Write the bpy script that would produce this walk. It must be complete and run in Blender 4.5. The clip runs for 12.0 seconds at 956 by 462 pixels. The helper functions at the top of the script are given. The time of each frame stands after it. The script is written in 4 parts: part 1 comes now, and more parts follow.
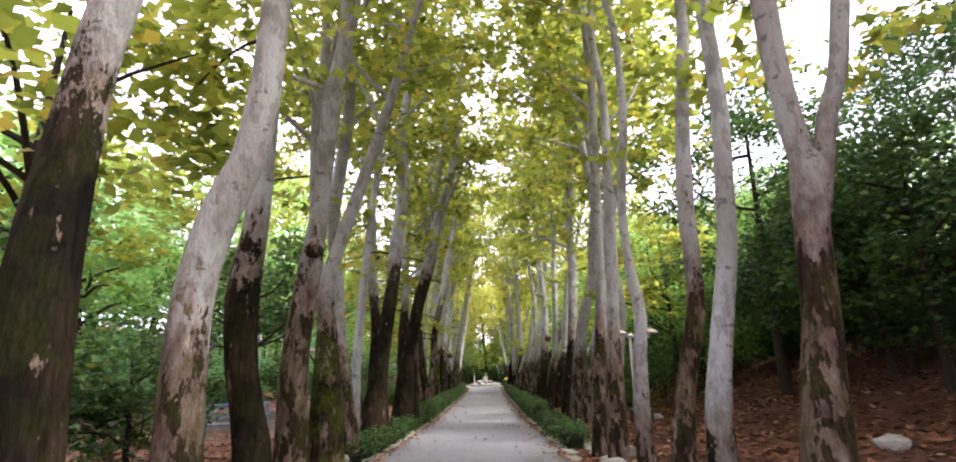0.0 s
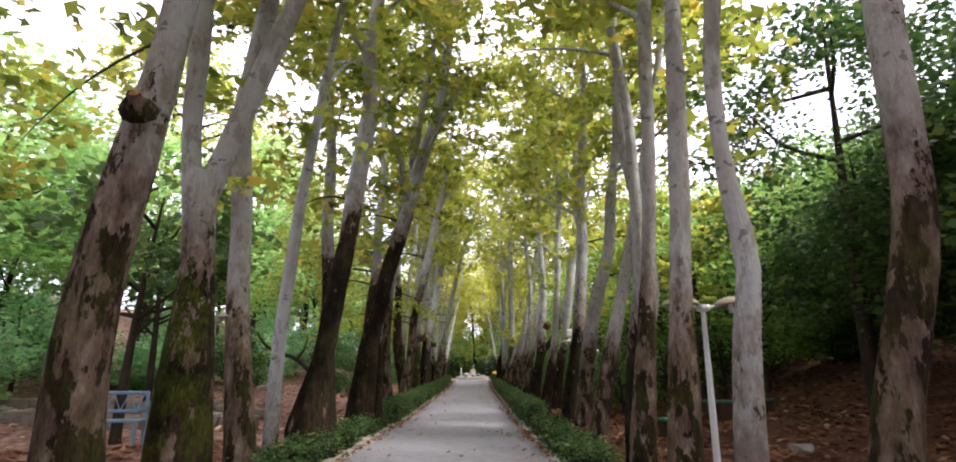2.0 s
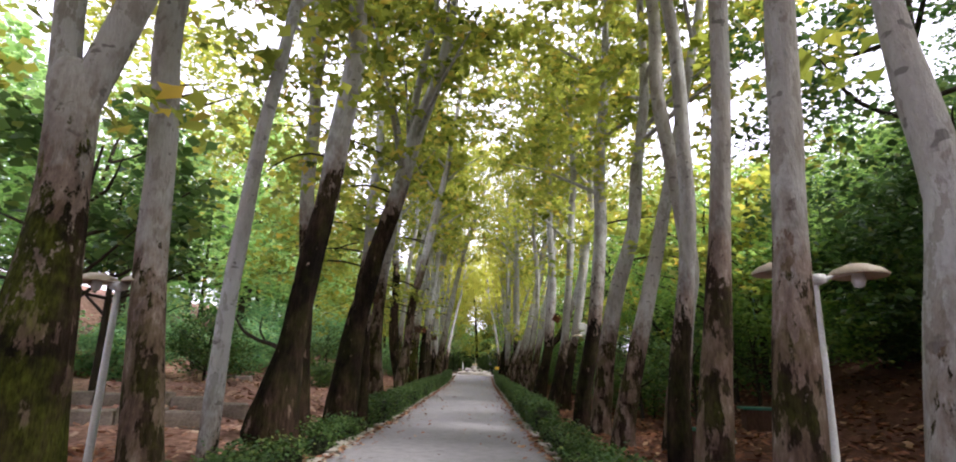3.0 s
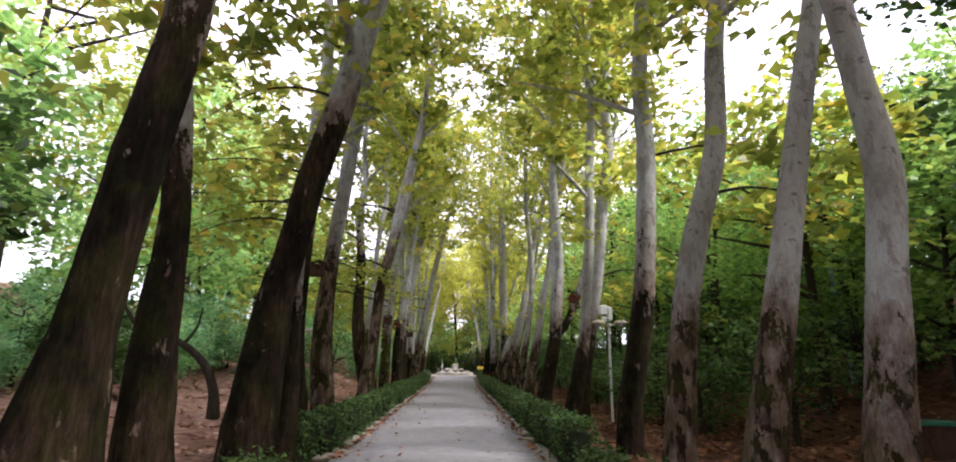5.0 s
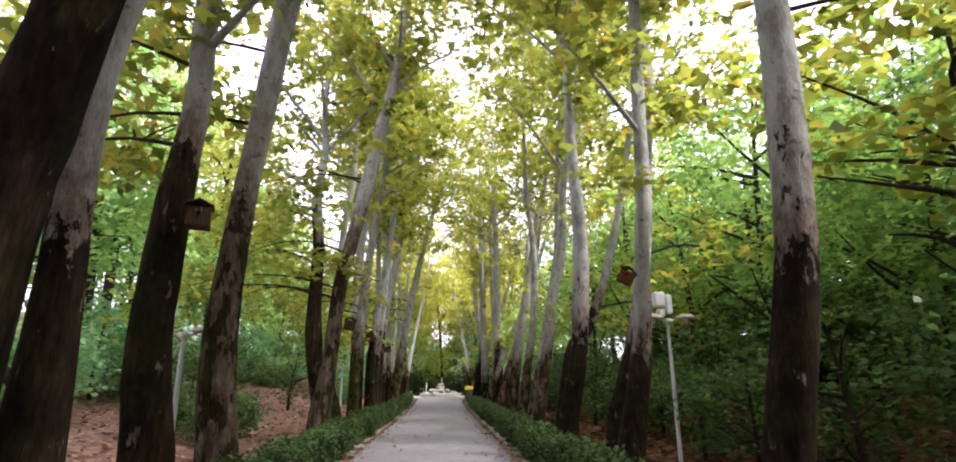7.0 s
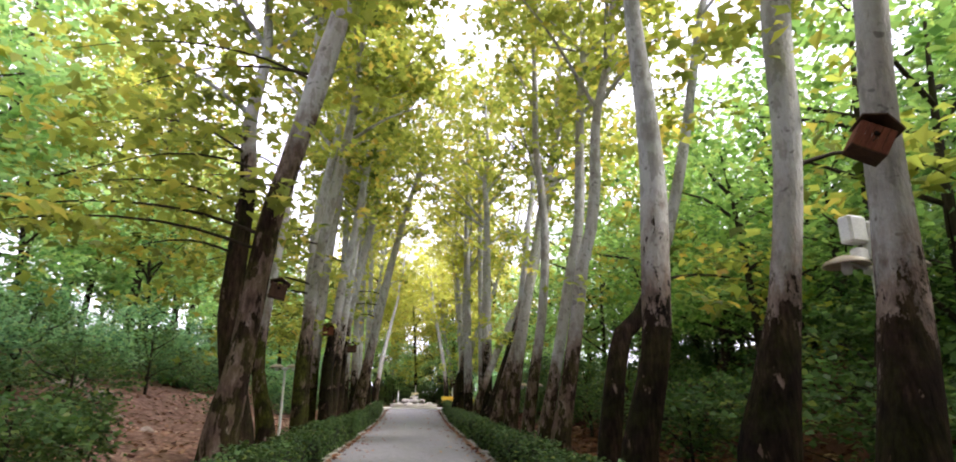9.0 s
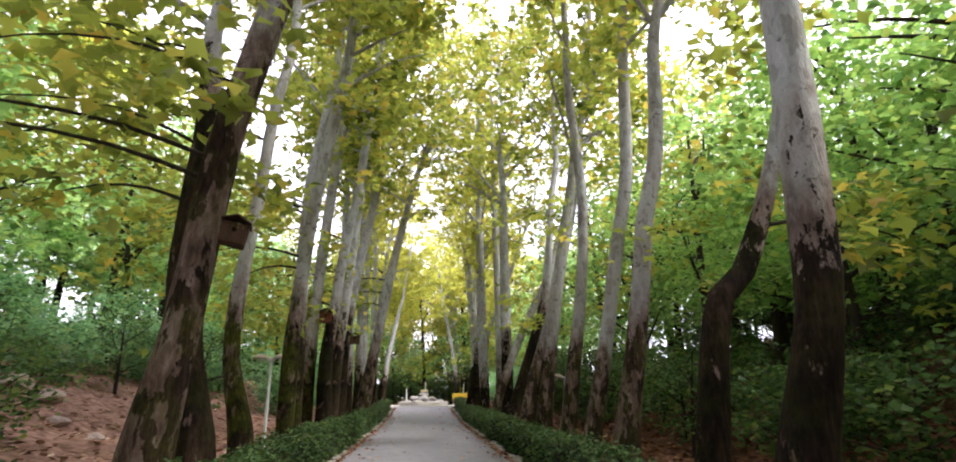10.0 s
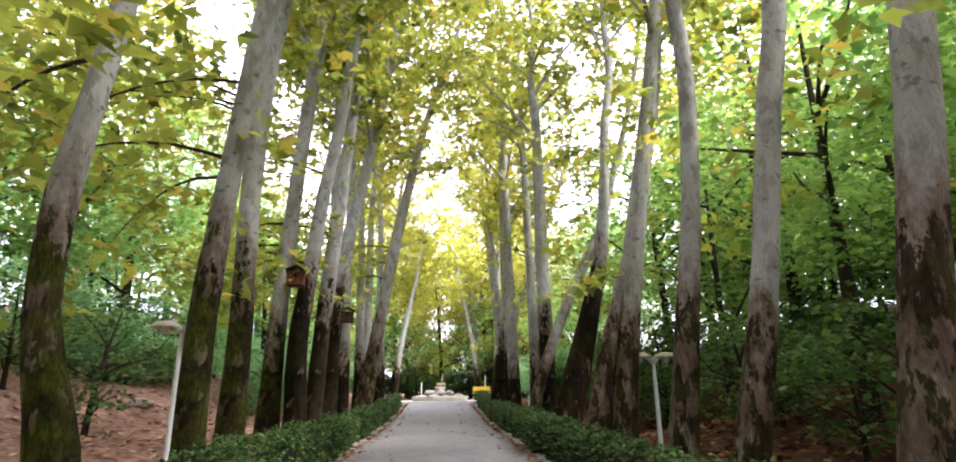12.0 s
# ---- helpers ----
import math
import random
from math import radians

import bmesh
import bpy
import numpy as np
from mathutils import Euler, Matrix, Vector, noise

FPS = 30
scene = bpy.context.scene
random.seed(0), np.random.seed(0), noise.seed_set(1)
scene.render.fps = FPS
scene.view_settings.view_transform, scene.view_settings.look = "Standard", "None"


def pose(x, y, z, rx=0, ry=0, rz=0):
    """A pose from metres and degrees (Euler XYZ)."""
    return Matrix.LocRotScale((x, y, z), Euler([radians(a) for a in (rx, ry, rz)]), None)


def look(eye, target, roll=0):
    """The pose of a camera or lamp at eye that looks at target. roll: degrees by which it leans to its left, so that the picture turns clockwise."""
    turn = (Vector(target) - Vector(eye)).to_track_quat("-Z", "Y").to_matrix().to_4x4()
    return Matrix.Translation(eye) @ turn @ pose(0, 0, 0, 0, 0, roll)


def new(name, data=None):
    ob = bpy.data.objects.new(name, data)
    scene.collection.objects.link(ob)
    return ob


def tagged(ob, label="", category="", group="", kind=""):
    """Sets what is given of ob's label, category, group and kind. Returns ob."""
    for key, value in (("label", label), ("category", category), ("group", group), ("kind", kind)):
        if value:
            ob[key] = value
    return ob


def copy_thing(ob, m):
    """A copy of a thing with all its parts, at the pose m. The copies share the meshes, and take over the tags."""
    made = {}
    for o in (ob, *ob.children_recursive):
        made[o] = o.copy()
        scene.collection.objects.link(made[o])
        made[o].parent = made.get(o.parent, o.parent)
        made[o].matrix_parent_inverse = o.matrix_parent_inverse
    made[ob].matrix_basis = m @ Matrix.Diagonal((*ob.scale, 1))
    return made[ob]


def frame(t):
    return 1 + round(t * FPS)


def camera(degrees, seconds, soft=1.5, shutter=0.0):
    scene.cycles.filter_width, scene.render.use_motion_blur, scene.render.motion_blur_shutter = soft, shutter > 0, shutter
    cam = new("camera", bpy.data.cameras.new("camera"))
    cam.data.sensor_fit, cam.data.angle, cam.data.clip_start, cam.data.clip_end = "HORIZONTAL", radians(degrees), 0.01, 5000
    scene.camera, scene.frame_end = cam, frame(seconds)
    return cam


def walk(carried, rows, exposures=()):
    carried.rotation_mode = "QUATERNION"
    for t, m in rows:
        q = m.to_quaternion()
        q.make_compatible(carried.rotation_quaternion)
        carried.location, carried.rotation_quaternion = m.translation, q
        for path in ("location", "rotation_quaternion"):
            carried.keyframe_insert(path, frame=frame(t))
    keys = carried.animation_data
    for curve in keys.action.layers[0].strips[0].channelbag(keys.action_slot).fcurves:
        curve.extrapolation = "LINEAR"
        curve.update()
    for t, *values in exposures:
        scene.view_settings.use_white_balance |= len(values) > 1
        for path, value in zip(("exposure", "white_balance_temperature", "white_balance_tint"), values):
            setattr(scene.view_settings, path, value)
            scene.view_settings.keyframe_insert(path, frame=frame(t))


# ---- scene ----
cam = camera(79.55, 12.0, soft=1.9)
# seconds, place, heading to the left, tilt upwards and lean to the left, in degrees
PATH = (
    (0.0, 0.350, 0.000, 1.215, 0.42, 14.99, -2.19),
    (0.5, 0.417, 1.009, 1.194, 0.75, 14.32, -1.79),
    (1.0, 0.451, 2.040, 1.188, 0.47, 13.68, -1.43),
    (1.5, 0.418, 3.035, 1.207, -0.15, 13.61, -0.90),
    (2.0, 0.470, 3.996, 1.225, -0.09, 14.33, 0.13),
    (2.5, 0.507, 4.953, 1.228, 0.10, 15.10, 1.23),
    (2.7, 0.526, 5.337, 1.229, 0.57, 13.91, 1.76),
    (4.3, 0.253, 9.023, 1.279, -0.62, 13.84, 0.26),
    (4.5, 0.240, 9.505, 1.273, -1.30, 13.80, 0.71),
    (5.0, 0.238, 10.692, 1.260, -1.93, 13.91, 0.48),
    (5.5, 0.238, 11.815, 1.254, -2.00, 14.06, 0.69),
    (6.0, 0.224, 12.956, 1.284, -1.93, 14.37, 0.69),
    (6.5, 0.194, 14.108, 1.307, -2.84, 15.14, 0.04),
    (7.0, 0.181, 15.248, 1.300, -3.60, 15.77, -0.55),
    (7.2, 0.181, 15.684, 1.292, -3.44, 15.61, -0.68),
    (8.8, 0.073, 19.592, 1.318, -5.37, 16.16, 0.62),
    (9.0, 0.042, 20.144, 1.300, -5.99, 16.84, 0.44),
    (9.5, -0.036, 21.522, 1.259, -7.05, 17.51, -0.33),
    (10.0, -0.094, 22.829, 1.264, -5.52, 16.60, -0.36),
    (10.5, -0.064, 24.031, 1.281, -2.94, 16.02, -0.11),
    (11.0, -0.045, 25.201, 1.306, -1.67, 16.37, 0.06),
    (11.5, 0.009, 26.451, 1.303, -3.12, 16.00, -0.84),
    (12.0, 0.030, 27.728, 1.281, -3.87, 16.08, -0.76),
)


def eye_pose(x, y, z, yaw, tilt, lean):
    a, b = radians(yaw), radians(tilt)
    way = Vector((-math.sin(a) * math.cos(b), math.cos(a) * math.cos(b), math.sin(b)))
    return look((x, y, z), Vector((x, y, z)) + way, lean)


walk(cam, [(t, eye_pose(*p)) for t, *p in PATH], [(0, 1.32), (1.0, 1.27), (2.5, 0.97), (5.5, 0.97), (7.0, 1.16), (9.0, 1.18), (10.5, 1.18), (12.0, 1.5)])

# ---- daylight: a bright hazy sky and a weak wide sun ----
SUN_HEIGHT, SUN_TURN = radians(48), radians(108)
world = bpy.data.worlds.new("sky")
scene.world = world
world.use_nodes = True
wn, wl = world.node_tree.nodes, world.node_tree.links
sky = wn.new("ShaderNodeTexSky")
sky.sky_type, sky.sun_disc = "NISHITA", False
sky.sun_elevation, sky.sun_rotation = SUN_HEIGHT, SUN_TURN
sky.air_density, sky.dust_density, sky.ozone_density = 1.0, 4.0, 1.0
haze = wn.new("ShaderNodeMixRGB")
haze.inputs[0].default_value = 0.75
haze.inputs[2].default_value = (11.2, 10.5, 13.2, 1)
wl.new(sky.outputs[0], haze.inputs[1])
wl.new(haze.outputs[0], wn["Background"].inputs[0])
wn["Background"].inputs[1].default_value = 0.15
sun = new("sun", bpy.data.lights.new("sun", "SUN"))
sun.data.energy, sun.data.angle, sun.data.color = 3.6, radians(14), (1.0, 0.97, 0.92)
sun.matrix_world = look((0, 0, 30), Vector((0, 0, 30)) - 10 * Vector((math.sin(SUN_TURN) * math.cos(SUN_HEIGHT), math.cos(SUN_TURN) * math.cos(SUN_HEIGHT), math.sin(SUN_HEIGHT))))


# ---- materials ----
class Nodes:
    """A small helper round one material's node tree."""

    def __init__(self, name):
        self.mat = bpy.data.materials.new(name)
        self.mat.use_nodes = True
        self.tree = self.mat.node_tree
        self.shader = self.tree.nodes["Principled BSDF"]
        self.output = self.tree.nodes["Material Output"]

    def add(self, kind):
        return self.tree.nodes.new(kind)

    def link(self, a, b):
        self.tree.links.new(a, b)

    def coords(self, scale=(1, 1, 1), space="Object"):
        tc, mp = self.add("ShaderNodeTexCoord"), self.add("ShaderNodeMapping")
        mp.inputs["Scale"].default_value = scale
        self.link(tc.outputs[space], mp.inputs[0])
        return mp.outputs[0]

    def noise(self, where, scale, detail=4, rough=0.6):
        n = self.add("ShaderNodeTexNoise")
        n.inputs["Scale"].default_value, n.inputs["Detail"].default_value, n.inputs["Roughness"].default_value = scale, detail, rough
        self.link(where, n.inputs["Vector"])
        return n.outputs[0]

    def ramp(self, value, *stops):
        r = self.add("ShaderNodeValToRGB")
        while len(r.color_ramp.elements) < len(stops):
            r.color_ramp.elements.new(0.5)
        for e, (at, colour) in zip(r.color_ramp.elements, stops):
            e.position, e.color = at, (*colour, 1) if len(colour) == 3 else colour
        self.link(value, r.inputs[0])
        return r.outputs[0]

    def mix(self, factor, a, b, blend="MIX"):
        m = self.add("ShaderNodeMixRGB")
        m.blend_type = blend
        for socket, value in zip(m.inputs, (factor, a, b)):
            if isinstance(value, bpy.types.NodeSocket):
                self.link(value, socket)
            elif isinstance(value, (int, float)):
                socket.default_value = value
            else:
                socket.default_value = (*value, 1)
        return m.outputs[0]

    def maths(self, operation, a, b):
        m = self.add("ShaderNodeMath")
        m.operation = operation
        for socket, value in zip(m.inputs, (a, b)):
            if isinstance(value, bpy.types.NodeSocket):
                self.link(value, socket)
            else:
                socket.default_value = value
        return m.outputs[0]

    def bump(self, height, strength, distance):
        b = self.add("ShaderNodeBump")
        b.inputs["Strength"].default_value, b.inputs["Distance"].default_value = strength, distance
        self.link(height, b.inputs["Height"])
        self.link(b.outputs[0], self.shader.inputs["Normal"])

    def done(self, colour, rough=0.8, metal=0.0):
        if isinstance(colour, bpy.types.NodeSocket):
            self.link(colour, self.shader.inputs["Base Color"])
        else:
            self.shader.inputs["Base Color"].default_value = (*colour, 1)
        self.shader.inputs["Specular IOR Level"].default_value = 0.5 if metal or rough < 0.52 else 0.15
        self.shader.inputs["Roughness"].default_value, self.shader.inputs["Metallic"].default_value = rough, metal
        return self.mat


def bark_material(name, pale, patch, old, moss, chip=0.6):
    """Plane bark: smooth pale plates above, a tan flaking belt, dark furrowed old bark below a ragged edge."""
    n = Nodes(name)
    tall = n.coords((1, 1, 0.45))
    fine = n.noise(n.coords((1, 1, 0.3)), 40, 3, 0.7)
    tan = n.ramp(n.noise(n.coords((1, 1, 0.35)), 8, 5, 0.7), (0.34, (0.05, 0.033, 0.026)), (0.48, (0.125, 0.084, 0.066)), (0.6, (0.21, 0.155, 0.13)), (0.7, (0.36, 0.30, 0.265)))
    upper = n.ramp(n.noise(tall, 3.4, 4, 0.55), (0.34, patch), (0.44, tuple(0.88 * c for c in pale)), (0.58, pale), (0.7, tuple(min(1, 1.14 * c) for c in pale)))
    upper = n.mix(n.ramp(n.noise(tall, 1.7, 5, 0.6), (0.46, (0, 0, 0)), (0.58, (0.7, 0.7, 0.7))), upper, (0.27, 0.24, 0.22))
    upper = n.mix(n.ramp(n.noise(tall, 7.0, 5, 0.65), (0.53, (0, 0, 0)), (0.56, (0.75, 0.75, 0.75))), upper, patch)
    upper = n.mix(0.1, upper, n.ramp(fine, (0.3, (0.12, 0.1, 0.08)), (0.7, (0.8, 0.78, 0.72))))
    upper = n.mix(n.ramp(n.noise(n.coords((1, 1, 1.5)), 7.0, 2, 0.5), (0.655, (0, 0, 0)), (0.69, (0.8, 0.8, 0.8))), upper, (0.13, 0.122, 0.118))
    furrow = n.noise(n.coords((1, 1, 0.16)), 22, 5, 0.75)
    lower = n.ramp(furrow, (0.34, tuple(0.3 * c for c in old)), (0.55, old), (0.78, tuple(2.2 * c for c in old)))
    rust = n.ramp(n.noise(n.coords((1, 1, 0.3)), 1.9, 5, 0.65), (0.44, (0, 0, 0)), (0.58, (0.85, 0.85, 0.85)))
    lower = n.mix(rust, lower, n.ramp(furrow, (0.34, (0.012, 0.0075, 0.0055)), (0.55, (0.042, 0.026, 0.019)), (0.78, (0.095, 0.062, 0.047))))
    chips = n.ramp(n.noise(n.coords((1, 1, 0.4)), 5.5, 5, 0.65), (chip, (0, 0, 0)), (chip + 0.03, (0.85, 0.85, 0.85)))
    lower = n.mix(chips, lower, tan)
    green = n.ramp(n.noise(n.coords(), 3.0, 4, 0.6), (0.42, (0, 0, 0)), (0.6, (1, 1, 1)))
    lower = n.mix(n.maths("MULTIPLY", green, moss), lower, n.ramp(fine, (0.35, (0.03, 0.034, 0.006)), (0.65, (0.11, 0.125, 0.02))))
    attribute = n.add("ShaderNodeAttribute")
    attribute.attribute_name = "old_bark"
    mark = attribute.outputs["Fac"]
    ragged = n.maths("ADD", mark, n.maths("MULTIPLY", n.maths("SUBTRACT", n.noise(n.coords((1, 1, 0.5)), 3.2, 6, 0.75), 0.5), 2.6))
    worn = n.ramp(n.maths("ADD", mark, n.maths("MULTIPLY", n.maths("SUBTRACT", n.noise(n.coords((1, 1, 0.6)), 2.4, 5, 0.7), 0.5), 1.6)), (0.12, (0, 0, 0)), (0.46, (0.9, 0.9, 0.9)))
    upper = n.mix(worn, upper, tan)
    mask = n.ramp(ragged, (0.46, (0, 0, 0)), (0.54, (1, 1, 1)))
    n.bump(n.mix(mask, fine, furrow), 0.8, 0.03)
    made = n.done(n.mix(mask, upper, lower), 0.9)
    n.shader.inputs["Specular IOR Level"].default_value = 0.06
    return made


def leaf_material(name, dark, mid, light, rare, shine=0.42, glow=0.5):
    """Thin leaves: each its own tone, lit from both sides."""
    n = Nodes(name)
    one = n.add("ShaderNodeNewGeometry").outputs["Random Per Island"]
    tone = n.ramp(one, (0.0, dark), (0.4, mid), (0.8, light), (0.97, rare))
    drift = n.noise(n.coords((1, 1, 1)), 0.55, 3, 0.6)
    tone = n.mix(n.ramp(drift, (0.38, (0, 0, 0)), (0.66, (0.75, 0.75, 0.75))), tone, light)
    n.done(tone, shine)
    through_leaf = n.add("ShaderNodeBsdfTranslucent")
    n.link(n.mix(1.0, tone, (1.15, 1.15, 0.9), "MULTIPLY"), through_leaf.inputs[0])
    both = n.add("ShaderNodeMixShader")
    both.inputs[0].default_value = glow
    n.shader.inputs["Specular IOR Level"].default_value = 0.22
    n.link(n.shader.outputs[0], both.inputs[1])
    n.link(through_leaf.outputs[0], both.inputs[2])
    n.link(both.outputs[0], n.output.inputs[0])
    return n.mat


def speckled(name, stops, scale, rough=0.85, relief=0.0, fine=60.0, stretch=(1, 1, 1)):
    n = Nodes(name)
    p = n.coords(stretch)
    colour = n.ramp(n.noise(p, scale, 6, 0.65), *stops)
    grain = n.noise(p, fine, 3, 0.7)
    colour = n.mix(0.3, colour, n.ramp(grain, (0.3, tuple(0.5 * c for c in stops[0][1])), (0.7, tuple(min(1, 1.5 * c) for c in stops[-1][1]))))
    if relief:
        n.bump(grain, 0.6, relief)
    return n.done(colour, rough)


def earth_material(name, stops, scale, rough, relief, fine):
    """Brown woodland earth, trodden to bare pinkish clay west of the walk."""
    mat = speckled(name, stops, scale, rough, relief, fine)
    tree = mat.node_tree
    shader = tree.nodes["Principled BSDF"]
    brown = shader.inputs["Base Color"].links[0].from_socket
    place, split = tree.nodes.new("ShaderNodeTexCoord"), tree.nodes.new("ShaderNodeSeparateXYZ")
    tree.links.new(place.outputs["Object"], split.inputs[0])
    patches, tone = tree.nodes.new("ShaderNodeTexNoise"), tree.nodes.new("ShaderNodeTexNoise")
    patches.inputs["Scale"].default_value, tone.inputs["Scale"].default_value = 0.5, 7.0
    tone.inputs["Detail"].default_value = 6.0
    for one in (patches, tone):
        tree.links.new(place.outputs["Object"], one.inputs["Vector"])
    wobble, edge = tree.nodes.new("ShaderNodeMath"), tree.nodes.new("ShaderNodeMapRange")
    wobble.operation, wobble.inputs[1].default_value = "MULTIPLY_ADD", 5.0
    tree.links.new(patches.outputs[0], wobble.inputs[0])
    tree.links.new(split.outputs[0], wobble.inputs[2])
    edge.inputs["From Min"].default_value, edge.inputs["From Max"].default_value = 0.6, -1.4
    tree.links.new(wobble.outputs[0], edge.inputs["Value"])
    clay = tree.nodes.new("ShaderNodeValToRGB")
    clay.color_ramp.elements[0].position, clay.color_ramp.elements[0].color = 0.32, (0.15, 0.075, 0.055, 1)
    clay.color_ramp.elements[1].position, clay.color_ramp.elements[1].color = 0.68, (0.42, 0.255, 0.205, 1)
    tree.links.new(tone.outputs[0], clay.inputs[0])
    both = tree.nodes.new("ShaderNodeMixRGB")
    tree.links.new(edge.outputs[0], both.inputs[0])
    tree.links.new(brown, both.inputs[1])
    tree.links.new(clay.outputs[0], both.inputs[2])
    tree.links.new(both.outputs[0], shader.inputs["Base Color"])
    return mat


BARK = bark_material("plane bark", (0.43, 0.438, 0.45), (0.225, 0.22, 0.212), (0.0088, 0.0064, 0.0052), 0.12, 0.62)
BARK_BROWN = bark_material("brown plane bark", (0.41, 0.41, 0.408), (0.205, 0.188, 0.17), (0.022, 0.0142, 0.0108), 0.25, 0.48)
BARK_MOSS = bark_material("mossy plane bark", (0.42, 0.418, 0.41), (0.215, 0.2, 0.175), (0.013, 0.0105, 0.0068), 0.6, 0.56)
WOOD_BARK = speckled("woodland bark", ((0.3, (0.015, 0.012, 0.009)), (0.7, (0.055, 0.044, 0.033))), 9, 0.9, 0.02, 30, (1, 1, 0.25))
LEAF_PLANE = leaf_material("plane leaves", (0.058, 0.088, 0.022), (0.215, 0.275, 0.058), (0.425, 0.46, 0.105), (0.62, 0.43, 0.10), glow=0.58)
LEAF_YELLOW = leaf_material("yellowing plane leaves", (0.19, 0.235, 0.05), (0.39, 0.43, 0.095), (0.56, 0.56, 0.145), (0.62, 0.44, 0.10), glow=0.6)
LEAF_GREEN = leaf_material("fresh green leaves", (0.075, 0.175, 0.07), (0.235, 0.43, 0.165), (0.44, 0.64, 0.29), (0.54, 0.6, 0.22), glow=0.58)
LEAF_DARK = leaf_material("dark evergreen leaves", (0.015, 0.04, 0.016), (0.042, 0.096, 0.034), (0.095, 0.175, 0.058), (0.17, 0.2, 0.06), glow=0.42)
LEAF_PALE = leaf_material("pale green shrub leaves", (0.07, 0.18, 0.105), (0.23, 0.46, 0.26), (0.42, 0.65, 0.39), (0.52, 0.6, 0.24), glow=0.52)
LEAF_MID = leaf_material("mid green shrub leaves", (0.022, 0.056, 0.023), (0.062, 0.135, 0.048), (0.14, 0.24, 0.08), (0.23, 0.27, 0.075), glow=0.45)
LEAF_THIN = leaf_material("thin bank shrub leaves", (0.018, 0.046, 0.018), (0.055, 0.12, 0.042), (0.13, 0.23, 0.08), (0.3, 0.34, 0.1), glow=0.5)
LEAF_BANK = leaf_material("bank tree leaves", (0.046, 0.12, 0.041), (0.165, 0.32, 0.095), (0.36, 0.54, 0.18), (0.48, 0.54, 0.16), glow=0.54)
LEAF_HEDGE = leaf_material("hedge leaves", (0.015, 0.036, 0.014), (0.04, 0.085, 0.028), (0.085, 0.15, 0.045), (0.17, 0.2, 0.05), shine=0.55, glow=0.25)
EARTH = earth_material("earth under fallen leaves", ((0.3, (0.034, 0.016, 0.011)), (0.5, (0.10, 0.045, 0.030)), (0.68, (0.19, 0.092, 0.064))), 2.2, 0.95, 0.04, 26)
PAVING = speckled("worn grey paving", ((0.3, (0.165, 0.155, 0.168)), (0.5, (0.225, 0.213, 0.236)), (0.7, (0.29, 0.277, 0.302))), 5.0, 0.85, 0.008, 48)
STONE = speckled("pale field stone", ((0.3, (0.22, 0.2, 0.18)), (0.7, (0.42, 0.39, 0.35))), 5, 0.85, 0.02, 30)


# ---- small builders ----
def mesh_object(name, verts, faces, material, parent=None, label="", smooth=False):
    """Links arrays of vertices and equal-sided faces as one mesh object."""
    verts = np.asarray(verts, np.float32)
    me = bpy.data.meshes.new(name)
    if isinstance(faces, np.ndarray):
        count, sides = faces.shape
        me.vertices.add(len(verts))
        me.vertices.foreach_set("co", verts.ravel())
        me.loops.add(count * sides)
        me.loops.foreach_set("vertex_index", faces.astype(np.int32).ravel())
        me.polygons.add(count)
        me.polygons.foreach_set("loop_start", np.arange(0, count * sides, sides, dtype=np.int32))
        me.update(calc_edges=True)
    else:
        me.from_pydata(verts.tolist(), [], faces)
    if smooth:
        me.polygons.foreach_set("use_smooth", np.ones(len(me.polygons), bool))
    me.materials.append(material)
    ob = new(name, me)
    if parent:
        ob.parent = parent
    if label:
        ob["label"] = label
    return ob


def part(name, bm, material, parent, label="", smooth=False):
    me = bpy.data.meshes.new(name)
    bm.to_mesh(me)
    bm.free()
    if smooth:
        me.polygons.foreach_set("use_smooth", np.ones(len(me.polygons), bool))
    me.materials.append(material)
    ob = new(name, me)
    if parent:
        ob.parent = parent
    if label:
        ob["label"] = label
    return ob


def smooth_line(points, step):
    """Points on a smooth curve through the given ones, about step apart."""
    p = np.asarray(points, float)
    p = np.vstack([2 * p[0] - p[1], p, 2 * p[-1] - p[-2]])
    out = []
    for a, b, c, d in zip(p, p[1:], p[2:], p[3:]):
        k = max(2, int(np.linalg.norm((c - b)[:3]) / step))
        for u in np.arange(k) / k:
            out.append(0.5 * (2 * b + (c - a) * u + (2 * a - 5 * b + 4 * c - d) * u * u + (3 * b - a - 3 * c + d) * u ** 3))
    return np.array(out + [p[-2]])


